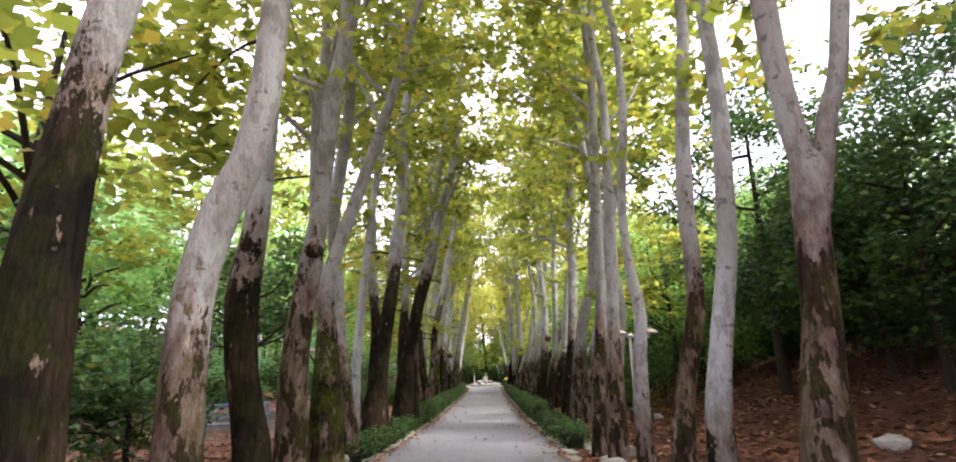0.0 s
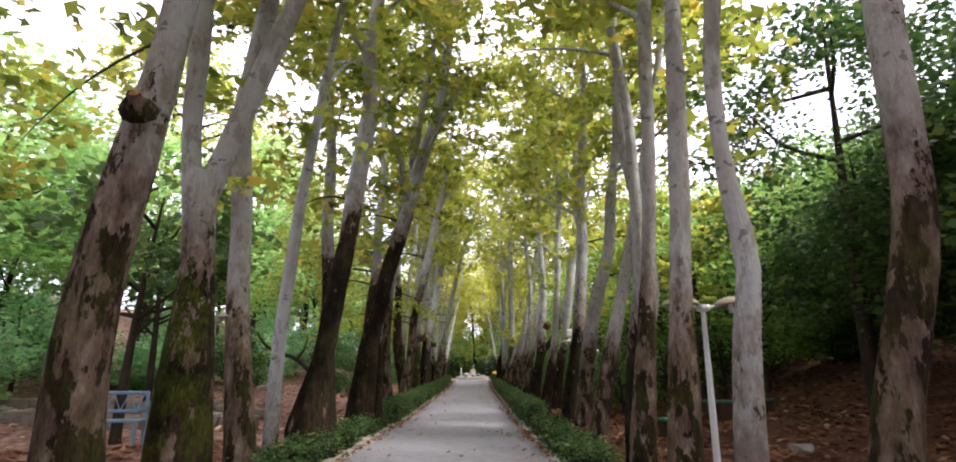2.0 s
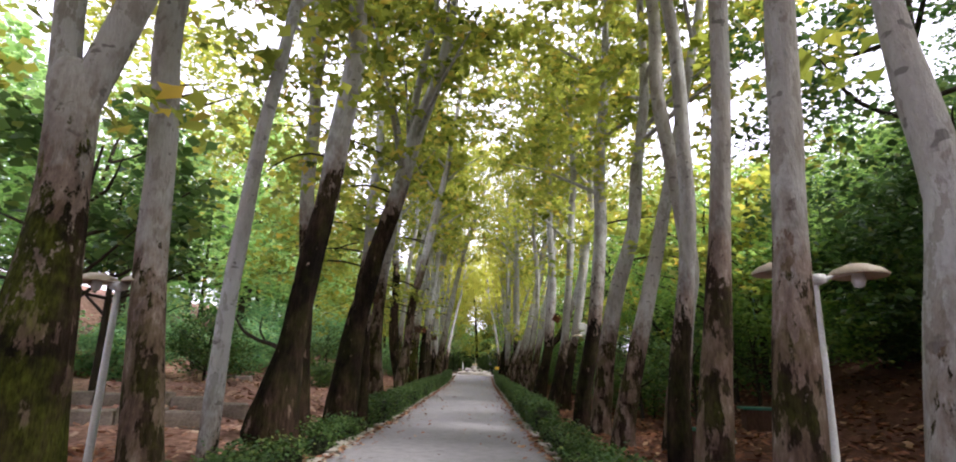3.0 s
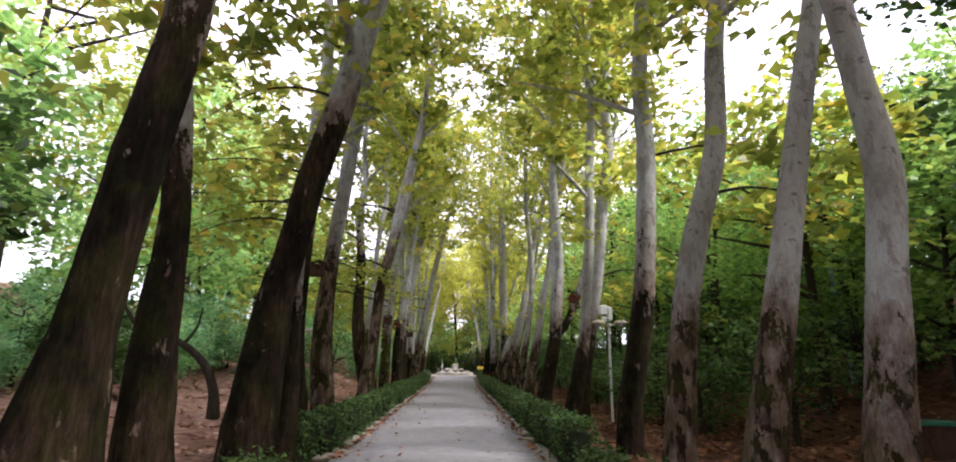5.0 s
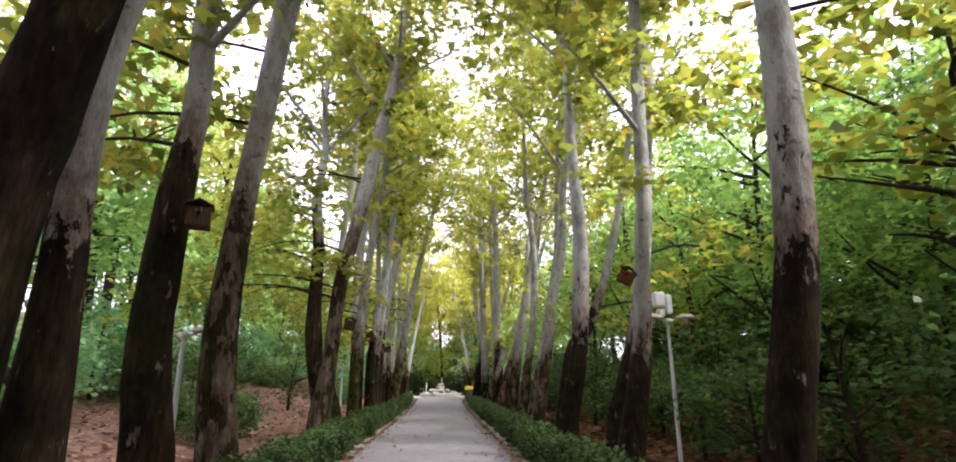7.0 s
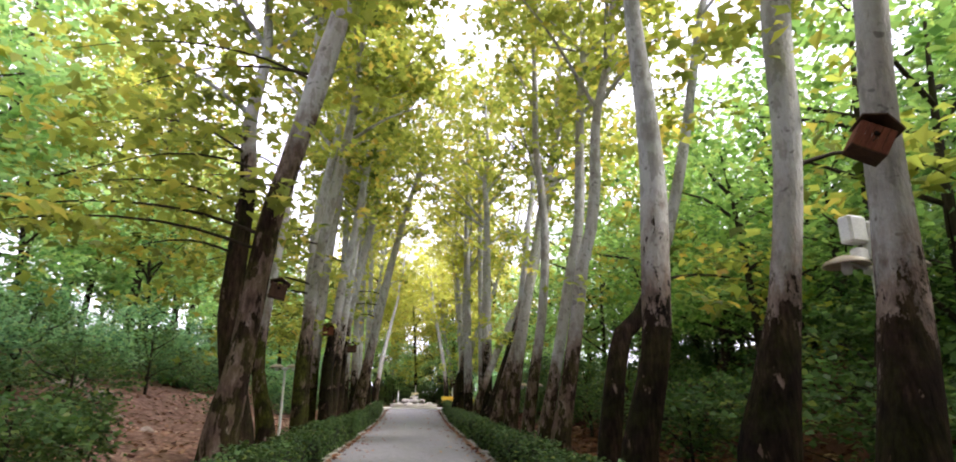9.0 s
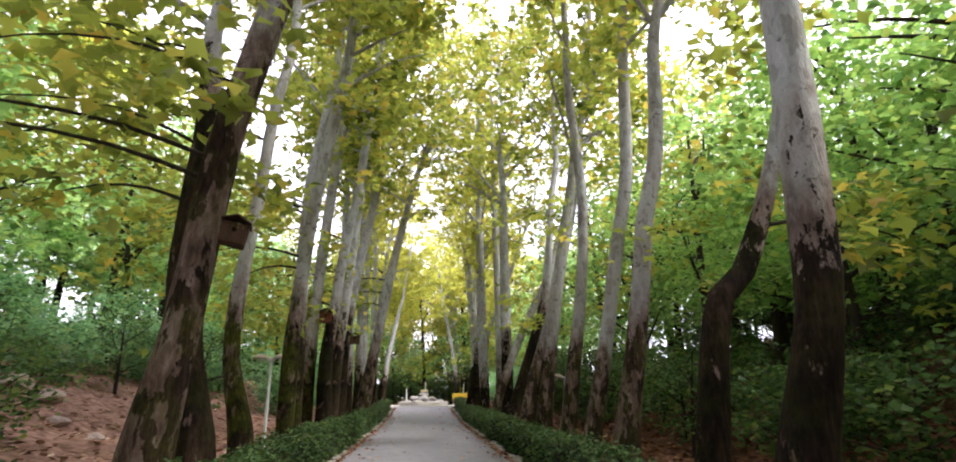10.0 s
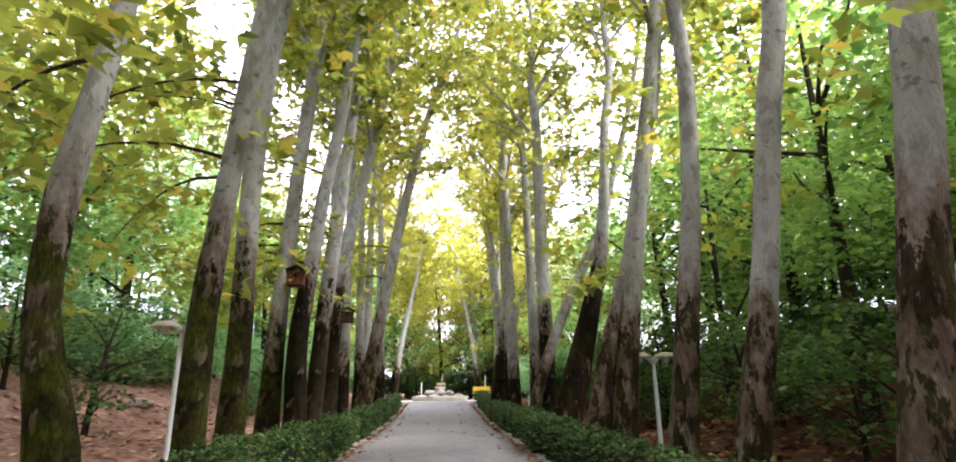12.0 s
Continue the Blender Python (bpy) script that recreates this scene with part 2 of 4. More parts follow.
def tube(line, sides, wobble, rng):
    """Rings of vertices and quads round a line of x, y, z, radius."""
    k = len(line)
    turn = np.linspace(0, 2 * np.pi, sides, endpoint=False)
    lumps = 1 + wobble * (np.sin(turn[None] * 2 + rng.uniform(0, 6) + line[:, 2:3] * 0.7) * 0.6 + rng.normal(0, 0.45, (k, sides)) * 0.5)
    way = np.gradient(line[:, :3], axis=0)
    way /= np.linalg.norm(way, axis=1)[:, None] + 1e-9
    side = np.cross(way, np.array([0.0, 1.0, 0.03]))
    side /= np.linalg.norm(side, axis=1)[:, None] + 1e-9
    other = np.cross(way, side)
    r = (line[:, 3:4] * lumps)[..., None]
    v = line[:, None, :3] + r * (np.cos(turn)[None, :, None] * side[:, None] + np.sin(turn)[None, :, None] * other[:, None])
    i = np.arange(k - 1)[:, None] * sides
    j = np.arange(sides)[None]
    f = np.stack([i + j, i + (j + 1) % sides, i + sides + (j + 1) % sides, i + sides + j], -1).reshape(-1, 4)
    return v.reshape(-1, 3), f


def leaf_cloud(centres, each, spread, size, rng, droop=0.5, lobes=False, twig=0.0):
    """Folded leaves round the centres, strung along twigs: kites, or three-lobed."""
    a = rng.uniform(0, 2 * np.pi, len(centres))
    reach = np.stack([np.cos(a), np.sin(a), rng.uniform(-0.5, 0.25, len(centres))], 1) * twig
    c = np.repeat(centres, each, 0)
    k = len(c)
    c = c + np.repeat(reach, each, 0) * rng.uniform(-0.5, 0.5, (k, 1))
    c = c + rng.normal(0, 1, (k, 3)) * np.array([spread, spread, spread * 0.6])
    a = rng.uniform(0, 2 * np.pi, k)
    tip = np.stack([np.cos(a), np.sin(a), rng.uniform(-1.1, 0.5, k) * droop], 1)
    tip /= np.linalg.norm(tip, axis=1)[:, None]
    side = np.cross(tip, rng.normal(0, 0.55, (k, 3)) + np.array([0, 0, 1.0]))
    side /= np.linalg.norm(side, axis=1)[:, None] + 1e-9
    up = np.cross(side, tip)
    s = (size * rng.uniform(0.6, 1.3, k))[:, None]
    if lobes:
        right, left = side * s, -side * s
        v = np.stack([c - tip * s * 0.45, c + right * 0.6 + tip * s * 0.08 - up * s * 0.1, c + right * 0.2 + tip * s * 0.16 + up * s * 0.05,
                      c + tip * s * 0.65, c + left * 0.2 + tip * s * 0.16 + up * s * 0.05, c + left * 0.6 + tip * s * 0.08 - up * s * 0.1], 1)
        return v.reshape(-1, 3), np.arange(6 * k).reshape(-1, 6)
    v = np.stack([c - tip * s * 0.5, c + side * s * 0.48 + up * s * 0.12, c + tip * s * 0.62, c - side * s * 0.48 + up * s * 0.12], 1)
    return v.reshape(-1, 3), np.arange(4 * k).reshape(-1, 4)


def rise(y):
    """Height of the path along the walk."""
    return np.interp(y, (-40, 22, 40, 47, 53, 58, 64, 200), (0, 0, 0.3, 0.42, 0.68, 1.0, 1.03, 1.2))


def ground_height(x, y):
    """The land: gently rising to the west, a bank rising to the east."""
    x, y = np.asarray(x, float), np.asarray(y, float)
    east = np.clip((x - 4.4) / 10, 0, 1)
    z = rise(y) - 0.05 + 2.3 * (east * east * (3 - 2 * east)) * np.clip((64 - y) / 20, 0, 1)
    z = z + np.where(x < 0, 0.24, 0.12) * np.clip((np.abs(x) - 1.9) / 0.9, 0, 1) + 0.55 * np.clip((-x - 2.8) / 5, 0, 1) * np.clip((y - 12) / 8, 0.1, 1) + 1.0 * np.clip((-x - 6) / 4, 0, 1) * np.clip((y - 30) / 6, 0, 1) + 4.5 * np.clip((-x - 10) / 17, 0, 1) + 5.5 * np.clip((x - 12) / 17, 0, 1)
    rough = np.clip((np.abs(x) - 1.9) / 1.5, 0, 1)
    return z + rough * 0.05 * (np.sin(1.7 * x + 0.6 * y) + np.sin(2.3 * y - 0.9 * x + 1.0))
# ---- the land ----
def strip(name, xs, ys, height, material, label):
    gx, gy = np.meshgrid(xs, ys)
    v = np.stack([gx, gy, height(gx, gy)], -1).reshape(-1, 3)
    w = len(xs)
    i = (np.arange(len(ys) - 1)[:, None] * w + np.arange(w - 1)[None]).ravel()
    ob = mesh_object(name, v, np.stack([i, i + 1, i + w + 1, i + w], 1), material, smooth=True)
    return tagged(ob, label, name, kind="structure")


xs = np.concatenate([-np.geomspace(900, 24, 14), np.arange(-22, 22.1, 0.8), np.geomspace(24, 900, 14)])
ys = np.concatenate([-np.geomspace(900, 30, 12), np.arange(-28, 75, 0.8), np.geomspace(76, 1500, 16)])
strip("ground", xs, ys, ground_height, EARTH, "brown earth covered with dry fallen plane leaves")
strip("path", np.linspace(-1.62, 1.62, 13), np.arange(-12, 58.4, 0.7), lambda x, y: rise(y) + 0.035 * (1 - (x / 1.62) ** 2) - 0.005, PAVING, "grey worn paved walk between two hedges")


# ---- plane trees along the walk ----
def plane_tree(y, stem, old, bark, forks=(), height=None, leaves=1.0, material=None, low=None, skirt=0):
    """stem: height, sideways place and radius, from the foot up; old: how far up the dark old bark reaches."""
    rng = np.random.default_rng(int(abs(y) * 100) + int(stem[0][1] * 10 + 500))
    foot_x = stem[0][1] - 0.25 * (stem[1][1] - stem[0][1]) * stem[0][0] / max(0.4, stem[1][0] - stem[0][0])
    foot_z = float(ground_height(foot_x, y)) - 0.12
    tree = new("plane_tree")
    tree.location = (foot_x, y, foot_z)
    tagged(tree, "tall plane tree with flaking pale bark beside the walk", "tree", "plane trees lining the walk")
    height = height or rng.uniform(14, 18)
    low = low or (0.3 if y < 26 else 0.2)

    def line_of(points):
        return np.array([(x - foot_x, 0.05 * math.sin(z * 1.3 + y), z - foot_z, r) for z, x, r in points])

    def finish(line, top):
        """Carries a stem on to its top, turning upright."""
        step, last = line[-1] - line[-2], line[-1]
        lean = np.clip(step[0] / max(0.2, step[2]), -0.35, 0.35)
        more, z, x = [], last[2], last[0]
        yy = last[1]
        sway = rng.uniform(-0.1, 0.1)
        while z < top - foot_z - 0.3:
            z += 1.5
            x += 1.5 * lean
            yy += 1.5 * sway
            lean *= 0.8
            more.append((x + rng.normal(0, 0.06), yy, z, max(0.02, last[3] * (1 - 0.9 * (z - last[2]) / (top - foot_z - last[2] + 0.01)))))
        return np.vstack([line, more]) if more else line

    def bark_mesh(name, line, sides, parent, label=""):
        v, f = tube(smooth_line(line, 0.28), sides, 0.09, rng)
        ob = mesh_object(name, v, f, bark, parent, label, smooth=True)
        mark = ob.data.attributes.new("old_bark", "FLOAT", "POINT")
        mark.data.foreach_set("value", np.clip(0.5 + (old - foot_z - v[:, 2]) * 0.42, -1, 2).astype(np.float32))
        return ob

    line = line_of(stem)
    foot = np.array([(0, 0, -0.05, min(1.45 * stem[0][2], stem[0][2] + 0.08)), (0, 0, 0.18, min(1.15 * stem[0][2], stem[0][2] + 0.03))])
    line = np.vstack([foot, line[line[:, 2] > 0.35]])
    stems = []
    if forks:
        crotch = line[-1]
        bark_mesh("trunk", np.vstack([line, crotch + np.array([0, 0, 0.14, -0.5 * crotch[3]])]), 14, tree)
        for fork in forks:
            branch = line_of(fork)
            if branch[0][2] > crotch[2] - 0.6:
                branch = np.vstack([[crotch[0], crotch[1], crotch[2] - 0.45, 0.72 * crotch[3]], branch[1:]])
            stems.append(finish(branch, height * rng.uniform(0.85, 1.0)))
            bark_mesh("stem", stems[-1], 10, tree)
    else:
        stems.append(finish(line, height))
        bark_mesh("trunk", stems[0], 14, tree)
    spots, low_spots = [], []
    for main in stems:
        reach = main[-1][2]
        for k in range(12 if len(stems) == 1 else 8):
            z = rng.uniform(0.34 if y < 26 else 0.45, 0.92) * reach
            at = np.array([np.interp(z, main[:, 2], main[:, i]) for i in range(4)])
            a = rng.uniform(0, 2 * np.pi)
            far = rng.uniform(1.4, 3.0) * (1.1 - 0.5 * z / reach)
            out = np.array([math.cos(a), math.sin(a), rng.uniform(0.5, 1.3)])
            r = min(0.06, at[3] * 0.5)
            limb = np.array([(*at[:3], r), (*(at[:3] + out * far * 0.5), r * 0.65), (*(at[:3] + out * far * np.array([1, 1, 0.85])), 0.012)])
            v, f = tube(smooth_line(limb, 0.5), 6, 0.05, rng)
            ob = mesh_object("limb", v, f, bark, tree, smooth=True)
            mark = ob.data.attributes.new("old_bark", "FLOAT", "POINT")
            for u in np.linspace(0.4, 1.2, 6):
                spots.append(at[:3] + out * far * u + rng.normal(0, 0.4, 3))
        for z in np.linspace(low * reach, reach, 20):
            at = np.array([np.interp(z, main[:, 2], main[:, i]) for i in range(3)])
            a = rng.uniform(0, 2 * np.pi)
            spots.append(at + np.array([math.cos(a), math.sin(a), 0]) * rng.uniform(0.7, 2.3) + np.array([0, 0, rng.normal(0, 0.5)]))
    for k in range(skirt):
        main = stems[k % len(stems)]
        z = rng.uniform(3.2, 6.4) - foot_z
        at = np.array([np.interp(z, main[:, 2], main[:, i]) for i in range(3)])
        out = np.array([np.sign(foot_x) * rng.uniform(0.7, 1.0), rng.uniform(-0.8, 0.8), 0]) * rng.uniform(2.2, 4.2)
        bow = np.array([(*(at + out * u + np.array([0, 0, 1.1 * u - 1.5 * u * u])), 0.024 * (1.15 - u)) for u in np.linspace(0, 1, 5)])
        v, f = tube(smooth_line(bow, 0.4), 6, 0.05, rng)
        mesh_object("limb", v, f, WOOD_BARK, tree, smooth=True)
        for u in np.linspace(0.3, 1.1, 9):
            low_spots.append(at + out * u + np.array([0, 0, 1.1 * u - 1.5 * u * u + 0.1]) + rng.normal(0, 0.32, 3))
    spots = np.array(spots)
    spots[:, 0] += np.sign(foot_x) * 0.9 * np.clip((8.5 - spots[:, 2]) / 3, 0, 1)
    spots = spots[(np.abs(spots[:, 0] + foot_x) > 1.9) | (spots[:, 2] + foot_z > (5.2 if y < 32 else 4.4))]
    v, f = leaf_cloud(spots, int((31 if 13 < y < 30 else 21) * leaves), 0.17, 0.2, rng, lobes=True, twig=1.15)
    if low_spots:
        lv, lf = leaf_cloud(np.array(low_spots), 17, 0.2, 0.19, rng, lobes=True, twig=1.0)
        v, f = np.vstack([v, lv]), np.vstack([f, lf + len(v)])
    mesh_object("crown", v, f, material or LEAF_PLANE, tree, "loose crown of yellow-green autumn leaves")
    return tree


plane_tree(3.50, ((0.88, -2.31, 0.197), (1.99, -2.41, 0.201), (3.25, -2.36, 0.150), (3.97, -2.23, 0.153)), 3.2, BARK, leaves=0.6)
plane_tree(5.00, ((0.76, -2.22, 0.196), (1.67, -2.26, 0.175), (2.24, -2.22, 0.17), (2.83, -2.06, 0.168), (3.3, -1.84, 0.155), (3.9, -1.70, 0.145), (5.0, -1.62, 0.14)), 1.5, BARK_BROWN, leaves=0.6)
plane_tree(6.48, ((0.66, -2.22, 0.201), (1.47, -2.38, 0.175), (2.29, -2.41, 0.183), (3.02, -2.30, 0.139), (4.34, -2.26, 0.135)), 2.5, BARK, leaves=0.65, skirt=1)
plane_tree(8.20, ((0.43, -2.34, 0.223), (1.56, -2.34, 0.188), (2.75, -2.20, 0.176), (3.91, -2.07, 0.141), (5.51, -1.95, 0.149)), 2.7, BARK_BROWN)
plane_tree(9.60, ((0.65, -2.25, 0.272), (1.51, -2.26, 0.206), (2.42, -2.31, 0.148), (3.18, -2.41, 0.165)), 2.2, BARK_MOSS, forks=(((3.18, -2.43, 0.122), (3.71, -2.56, 0.104), (4.66, -2.57, 0.114)), ((3.21, -2.37, 0.122), (3.72, -2.11, 0.115), (4.68, -1.77, 0.114)),), skirt=1)
plane_tree(10.91, ((0.50, -2.20, 0.183), (1.98, -2.41, 0.145), (3.32, -2.49, 0.127), (4.43, -2.58, 0.126), (5.48, -2.47, 0.124)), 1.7, BARK_BROWN)
plane_tree(12.70, ((0.31, -2.48, 0.105), (1.2, -2.5, 0.1), (2.1, -2.46, 0.095), (2.95, -2.38, 0.09), (3.9, -2.31, 0.085), (5.0, -2.2, 0.08)), 0.2, BARK)
plane_tree(14.90, ((0.52, -2.53, 0.398), (1.51, -2.37, 0.222), (2.85, -2.20, 0.192), (4.02, -2.04, 0.171), (5.08, -1.93, 0.178)), 4.0, BARK, skirt=1)
plane_tree(16.73, ((0.45, -2.78, 0.295), (1.61, -2.83, 0.232), (2.69, -2.82, 0.168), (3.59, -2.88, 0.151), (4.71, -2.96, 0.133)), 3.5, BARK)
plane_tree(18.10, ((0.37, -2.27, 0.36), (2.08, -2.12, 0.24), (2.65, -1.98, 0.205), (3.2, -1.86, 0.19), (3.7, -1.76, 0.185), (4.89, -1.42, 0.18), (6.56, -1.05, 0.17)), 4.6, BARK)
plane_tree(18.60, ((0.84, -2.02, 0.185), (1.63, -2.01, 0.137), (2.74, -2.00, 0.110), (3.55, -1.91, 0.102), (4.63, -1.67, 0.109)), 2.2, BARK, leaves=1.3, skirt=2)
plane_tree(21.20, ((0.78, -2.59, 0.224), (1.82, -2.69, 0.199), (3.29, -2.67, 0.181), (4.44, -2.59, 0.143), (5.79, -2.58, 0.144)), 3.9, BARK, skirt=3)
plane_tree(22.25, ((0.67, -2.31, 0.231), (1.91, -2.42, 0.207), (3.57, -2.35, 0.160), (4.74, -2.20, 0.152), (6.62, -1.99, 0.154)), 3.4, BARK_BROWN, skirt=3)
plane_tree(28.40, ((0.91, -2.44, 0.244), (1.97, -2.30, 0.178), (3.73, -2.17, 0.164), (4.73, -1.95, 0.148), (6.53, -1.57, 0.168)), 5.0, BARK_BROWN, leaves=1.4, low=0.2, skirt=5)
plane_tree(30.30, ((0.88, -2.76, 0.249), (1.78, -2.99, 0.210), (2.77, -3.11, 0.211), (3.55, -3.13, 0.173)), 5.5, BARK, leaves=1.7, low=0.22, skirt=4)
plane_tree(32.50, ((0.91, -2.88, 0.177), (1.93, -3.11, 0.130), (2.96, -3.11, 0.130), (4.00, -3.03, 0.112), (4.90, -2.96, 0.112)), 2.5, BARK_MOSS, leaves=1.4, skirt=3)
plane_tree(34.30, ((0.80, -2.58, 0.162), (2.17, -2.59, 0.153), (3.45, -2.53, 0.141), (4.81, -2.41, 0.130), (6.33, -2.21, 0.138)), 2.9, BARK_MOSS, leaves=1.4, skirt=3)
plane_tree(36.55, ((0.75, -2.94, 0.212), (2.47, -2.95, 0.180), (4.30, -2.97, 0.158), (6.48, -2.94, 0.152), (7.69, -2.79, 0.131)), 2.9, BARK_MOSS, leaves=1.4, skirt=3)
plane_tree(39.41, ((0.79, -3.23, 0.217), (2.61, -3.18, 0.178), (4.62, -3.10, 0.166), (6.84, -2.94, 0.153), (10.13, -2.68, 0.141)), 2.4, BARK_MOSS, leaves=1.4, skirt=3)
plane_tree(39.23, ((0.89, -2.68, 0.244), (2.36, -2.71, 0.194), (3.93, -2.56, 0.152), (5.23, -2.44, 0.135), (7.06, -2.14, 0.120), (9.86, -1.87, 0.127)), 3.4, BARK, leaves=1.4, skirt=3)
plane_tree(43.37, ((1.04, -2.88, 0.295), (3.22, -2.80, 0.214), (5.41, -2.55, 0.180), (7.22, -2.21, 0.158), (10.17, -1.70, 0.136), (13.22, -1.22, 0.143)), 3.6, BARK, leaves=1.4, skirt=3)
plane_tree(47.00, ((1.15, -2.38, 0.286), (3.66, -1.98, 0.215), (5.94, -1.59, 0.206), (7.93, -1.21, 0.158), (11.02, -0.50, 0.129), (13.60, 0.28, 0.115)), 3.2, BARK_BROWN, leaves=1.4, skirt=3)
plane_tree(4.91, ((0.54, 3.0, 0.20), (1.62, 3.19, 0.15), (2.41, 3.27, 0.138), (3.02, 3.34, 0.155)), 2.5, BARK_BROWN, forks=(((2.9, 3.28, 0.13), (3.5, 3.23, 0.105), (4.0, 3.18, 0.105), (4.9, 3.17, 0.11)), ((2.95, 3.42, 0.12), (3.5, 3.58, 0.095), (3.9, 3.74, 0.09), (4.75, 3.92, 0.09)),))
plane_tree(6.25, ((0.78, 2.72, 0.132), (1.3, 2.81, 0.12), (1.95, 2.94, 0.112), (2.7, 3.07, 0.108), (3.5, 3.13, 0.105), (4.2, 3.2, 0.104), (5.2, 3.23, 0.1)), 0.5, BARK)
plane_tree(7.15, ((0.5, 2.62, 0.15), (1.1, 2.72, 0.125), (1.85, 2.91, 0.115), (2.3, 2.97, 0.108), (2.9, 2.97, 0.102), (3.6, 3.0, 0.1), (4.7, 3.14, 0.09)), 2.5, BARK_BROWN)
plane_tree(8.50, ((0.87, 2.50, 0.120), (1.53, 2.54, 0.104), (2.07, 2.61, 0.097), (2.56, 2.56, 0.092), (3.08, 2.52, 0.070), (3.95, 2.54, 0.075)), 0.7, BARK_BROWN)
plane_tree(9.45, ((0.78, 2.33, 0.148), (2.13, 2.42, 0.097), (3.17, 2.51, 0.098), (4.67, 2.57, 0.089)), 1.6, BARK_BROWN)
plane_tree(10.47, ((0.67, 2.24, 0.132), (2.32, 2.43, 0.089), (3.61, 2.53, 0.082), (5.44, 2.58, 0.089)), 2.2, BARK_BROWN)
plane_tree(12.52, ((0.83, 2.71, 0.123), (1.47, 2.76, 0.110), (2.36, 2.87, 0.098), (3.13, 2.92, 0.094), (3.78, 2.91, 0.094)), 1.9, BARK)
plane_tree(15.30, ((0.66, 3.59, 0.193), (2.09, 3.78, 0.157), (3.00, 3.94, 0.160), (3.76, 3.89, 0.138), (4.64, 3.78, 0.132)), 1.2, BARK_BROWN)
plane_tree(16.00, ((0.56, 2.95, 0.178), (1.79, 3.23, 0.148), (2.93, 3.52, 0.126), (4.12, 3.78, 0.114), (5.22, 4.01, 0.106)), 1.6, BARK_BROWN, leaves=1.4)
plane_tree(18.05, ((0.49, 2.99, 0.208), (1.90, 3.17, 0.174), (3.09, 3.40, 0.161), (4.31, 3.75, 0.139), (5.83, 3.91, 0.131)), 1.8, BARK_BROWN, leaves=1.5, low=0.25, skirt=1)
plane_tree(20.00, ((0.78, 2.98, 0.190), (2.27, 3.24, 0.176), (3.43, 3.36, 0.176), (5.02, 3.49, 0.166)), 2.7, BARK, leaves=1.5, low=0.25, skirt=1)
plane_tree(23.30, ((0.54, 2.70, 0.185), (1.68, 2.95, 0.15), (2.28, 3.04, 0.13), (3.13, 3.10, 0.115), (4.36, 3.19, 0.11), (6.14, 3.27, 0.1), (7.50, 3.36, 0.09)), 1.9, BARK, leaves=1.3)
plane_tree(25.40, ((0.89, 3.30, 0.263), (2.26, 3.62, 0.156), (3.91, 3.89, 0.150), (5.70, 4.08, 0.163)), 2.4, BARK, skirt=1)
plane_tree(27.00, ((0.84, 2.68, 0.206), (1.92, 2.93, 0.164), (2.94, 3.02, 0.173), (4.22, 3.12, 0.164), (5.29, 3.10, 0.144)), 2.7, BARK)
plane_tree(29.10, ((0.80, 3.00, 0.171), (1.75, 3.16, 0.153), (2.42, 3.34, 0.148), (2.72, 3.66, 0.133), (3.81, 4.13, 0.110), (5.25, 4.53, 0.099)), 3.4, BARK, skirt=1)
plane_tree(33.19, ((0.62, 2.89, 0.172), (2.25, 3.22, 0.139), (4.15, 3.61, 0.133), (5.67, 3.90, 0.123), (7.47, 3.98, 0.113)), 1.7, BARK_BROWN)
plane_tree(30.90, ((0.82, 2.72, 0.18), (1.6, 2.88, 0.15), (2.17, 2.98, 0.138), (2.95, 3.10, 0.13), (3.92, 3.22, 0.125), (4.66, 3.44, 0.12), (5.72, 3.60, 0.118)), 2.3, BARK_BROWN)
plane_tree(34.45, ((0.63, 2.75, 0.170), (1.88, 2.93, 0.143), (3.63, 3.22, 0.126), (5.38, 3.32, 0.114), (6.55, 3.27, 0.104)), 2.4, BARK_BROWN)
plane_tree(36.17, ((0.48, 2.59, 0.198), (2.04, 2.80, 0.178), (3.72, 3.06, 0.163), (5.84, 3.46, 0.132), (7.76, 3.79, 0.101)), 2.2, BARK_BROWN)
plane_tree(40.23, ((0.41, 2.60, 0.316), (2.54, 3.19, 0.229), (4.32, 3.66, 0.167), (6.09, 3.86, 0.124)), 4.0, BARK)
plane_tree(36.17, ((0.69, 2.23, 0.192), (1.69, 2.45, 0.145), (2.76, 2.77, 0.119), (3.72, 3.04, 0.090)), 2.2, BARK_BROWN)
plane_tree(50.00, ((1.06, 2.27, 0.333), (1.95, 2.34, 0.297), (2.73, 2.41, 0.280)), 3.4, BARK, forks=(((2.62, 2.36, 0.160), (4.72, 2.60, 0.123), (6.68, 2.70, 0.105), (8.74, 2.75, 0.097)), ((2.73, 2.55, 0.160), (4.48, 3.02, 0.123), (6.18, 3.74, 0.105), (8.76, 4.60, 0.087)),))
plane_tree(42.00, ((1.27, 2.36, 0.151), (2.35, 2.75, 0.142), (3.48, 3.22, 0.132), (4.67, 3.80, 0.122), (5.57, 4.24, 0.104)), 2.0, BARK_BROWN)


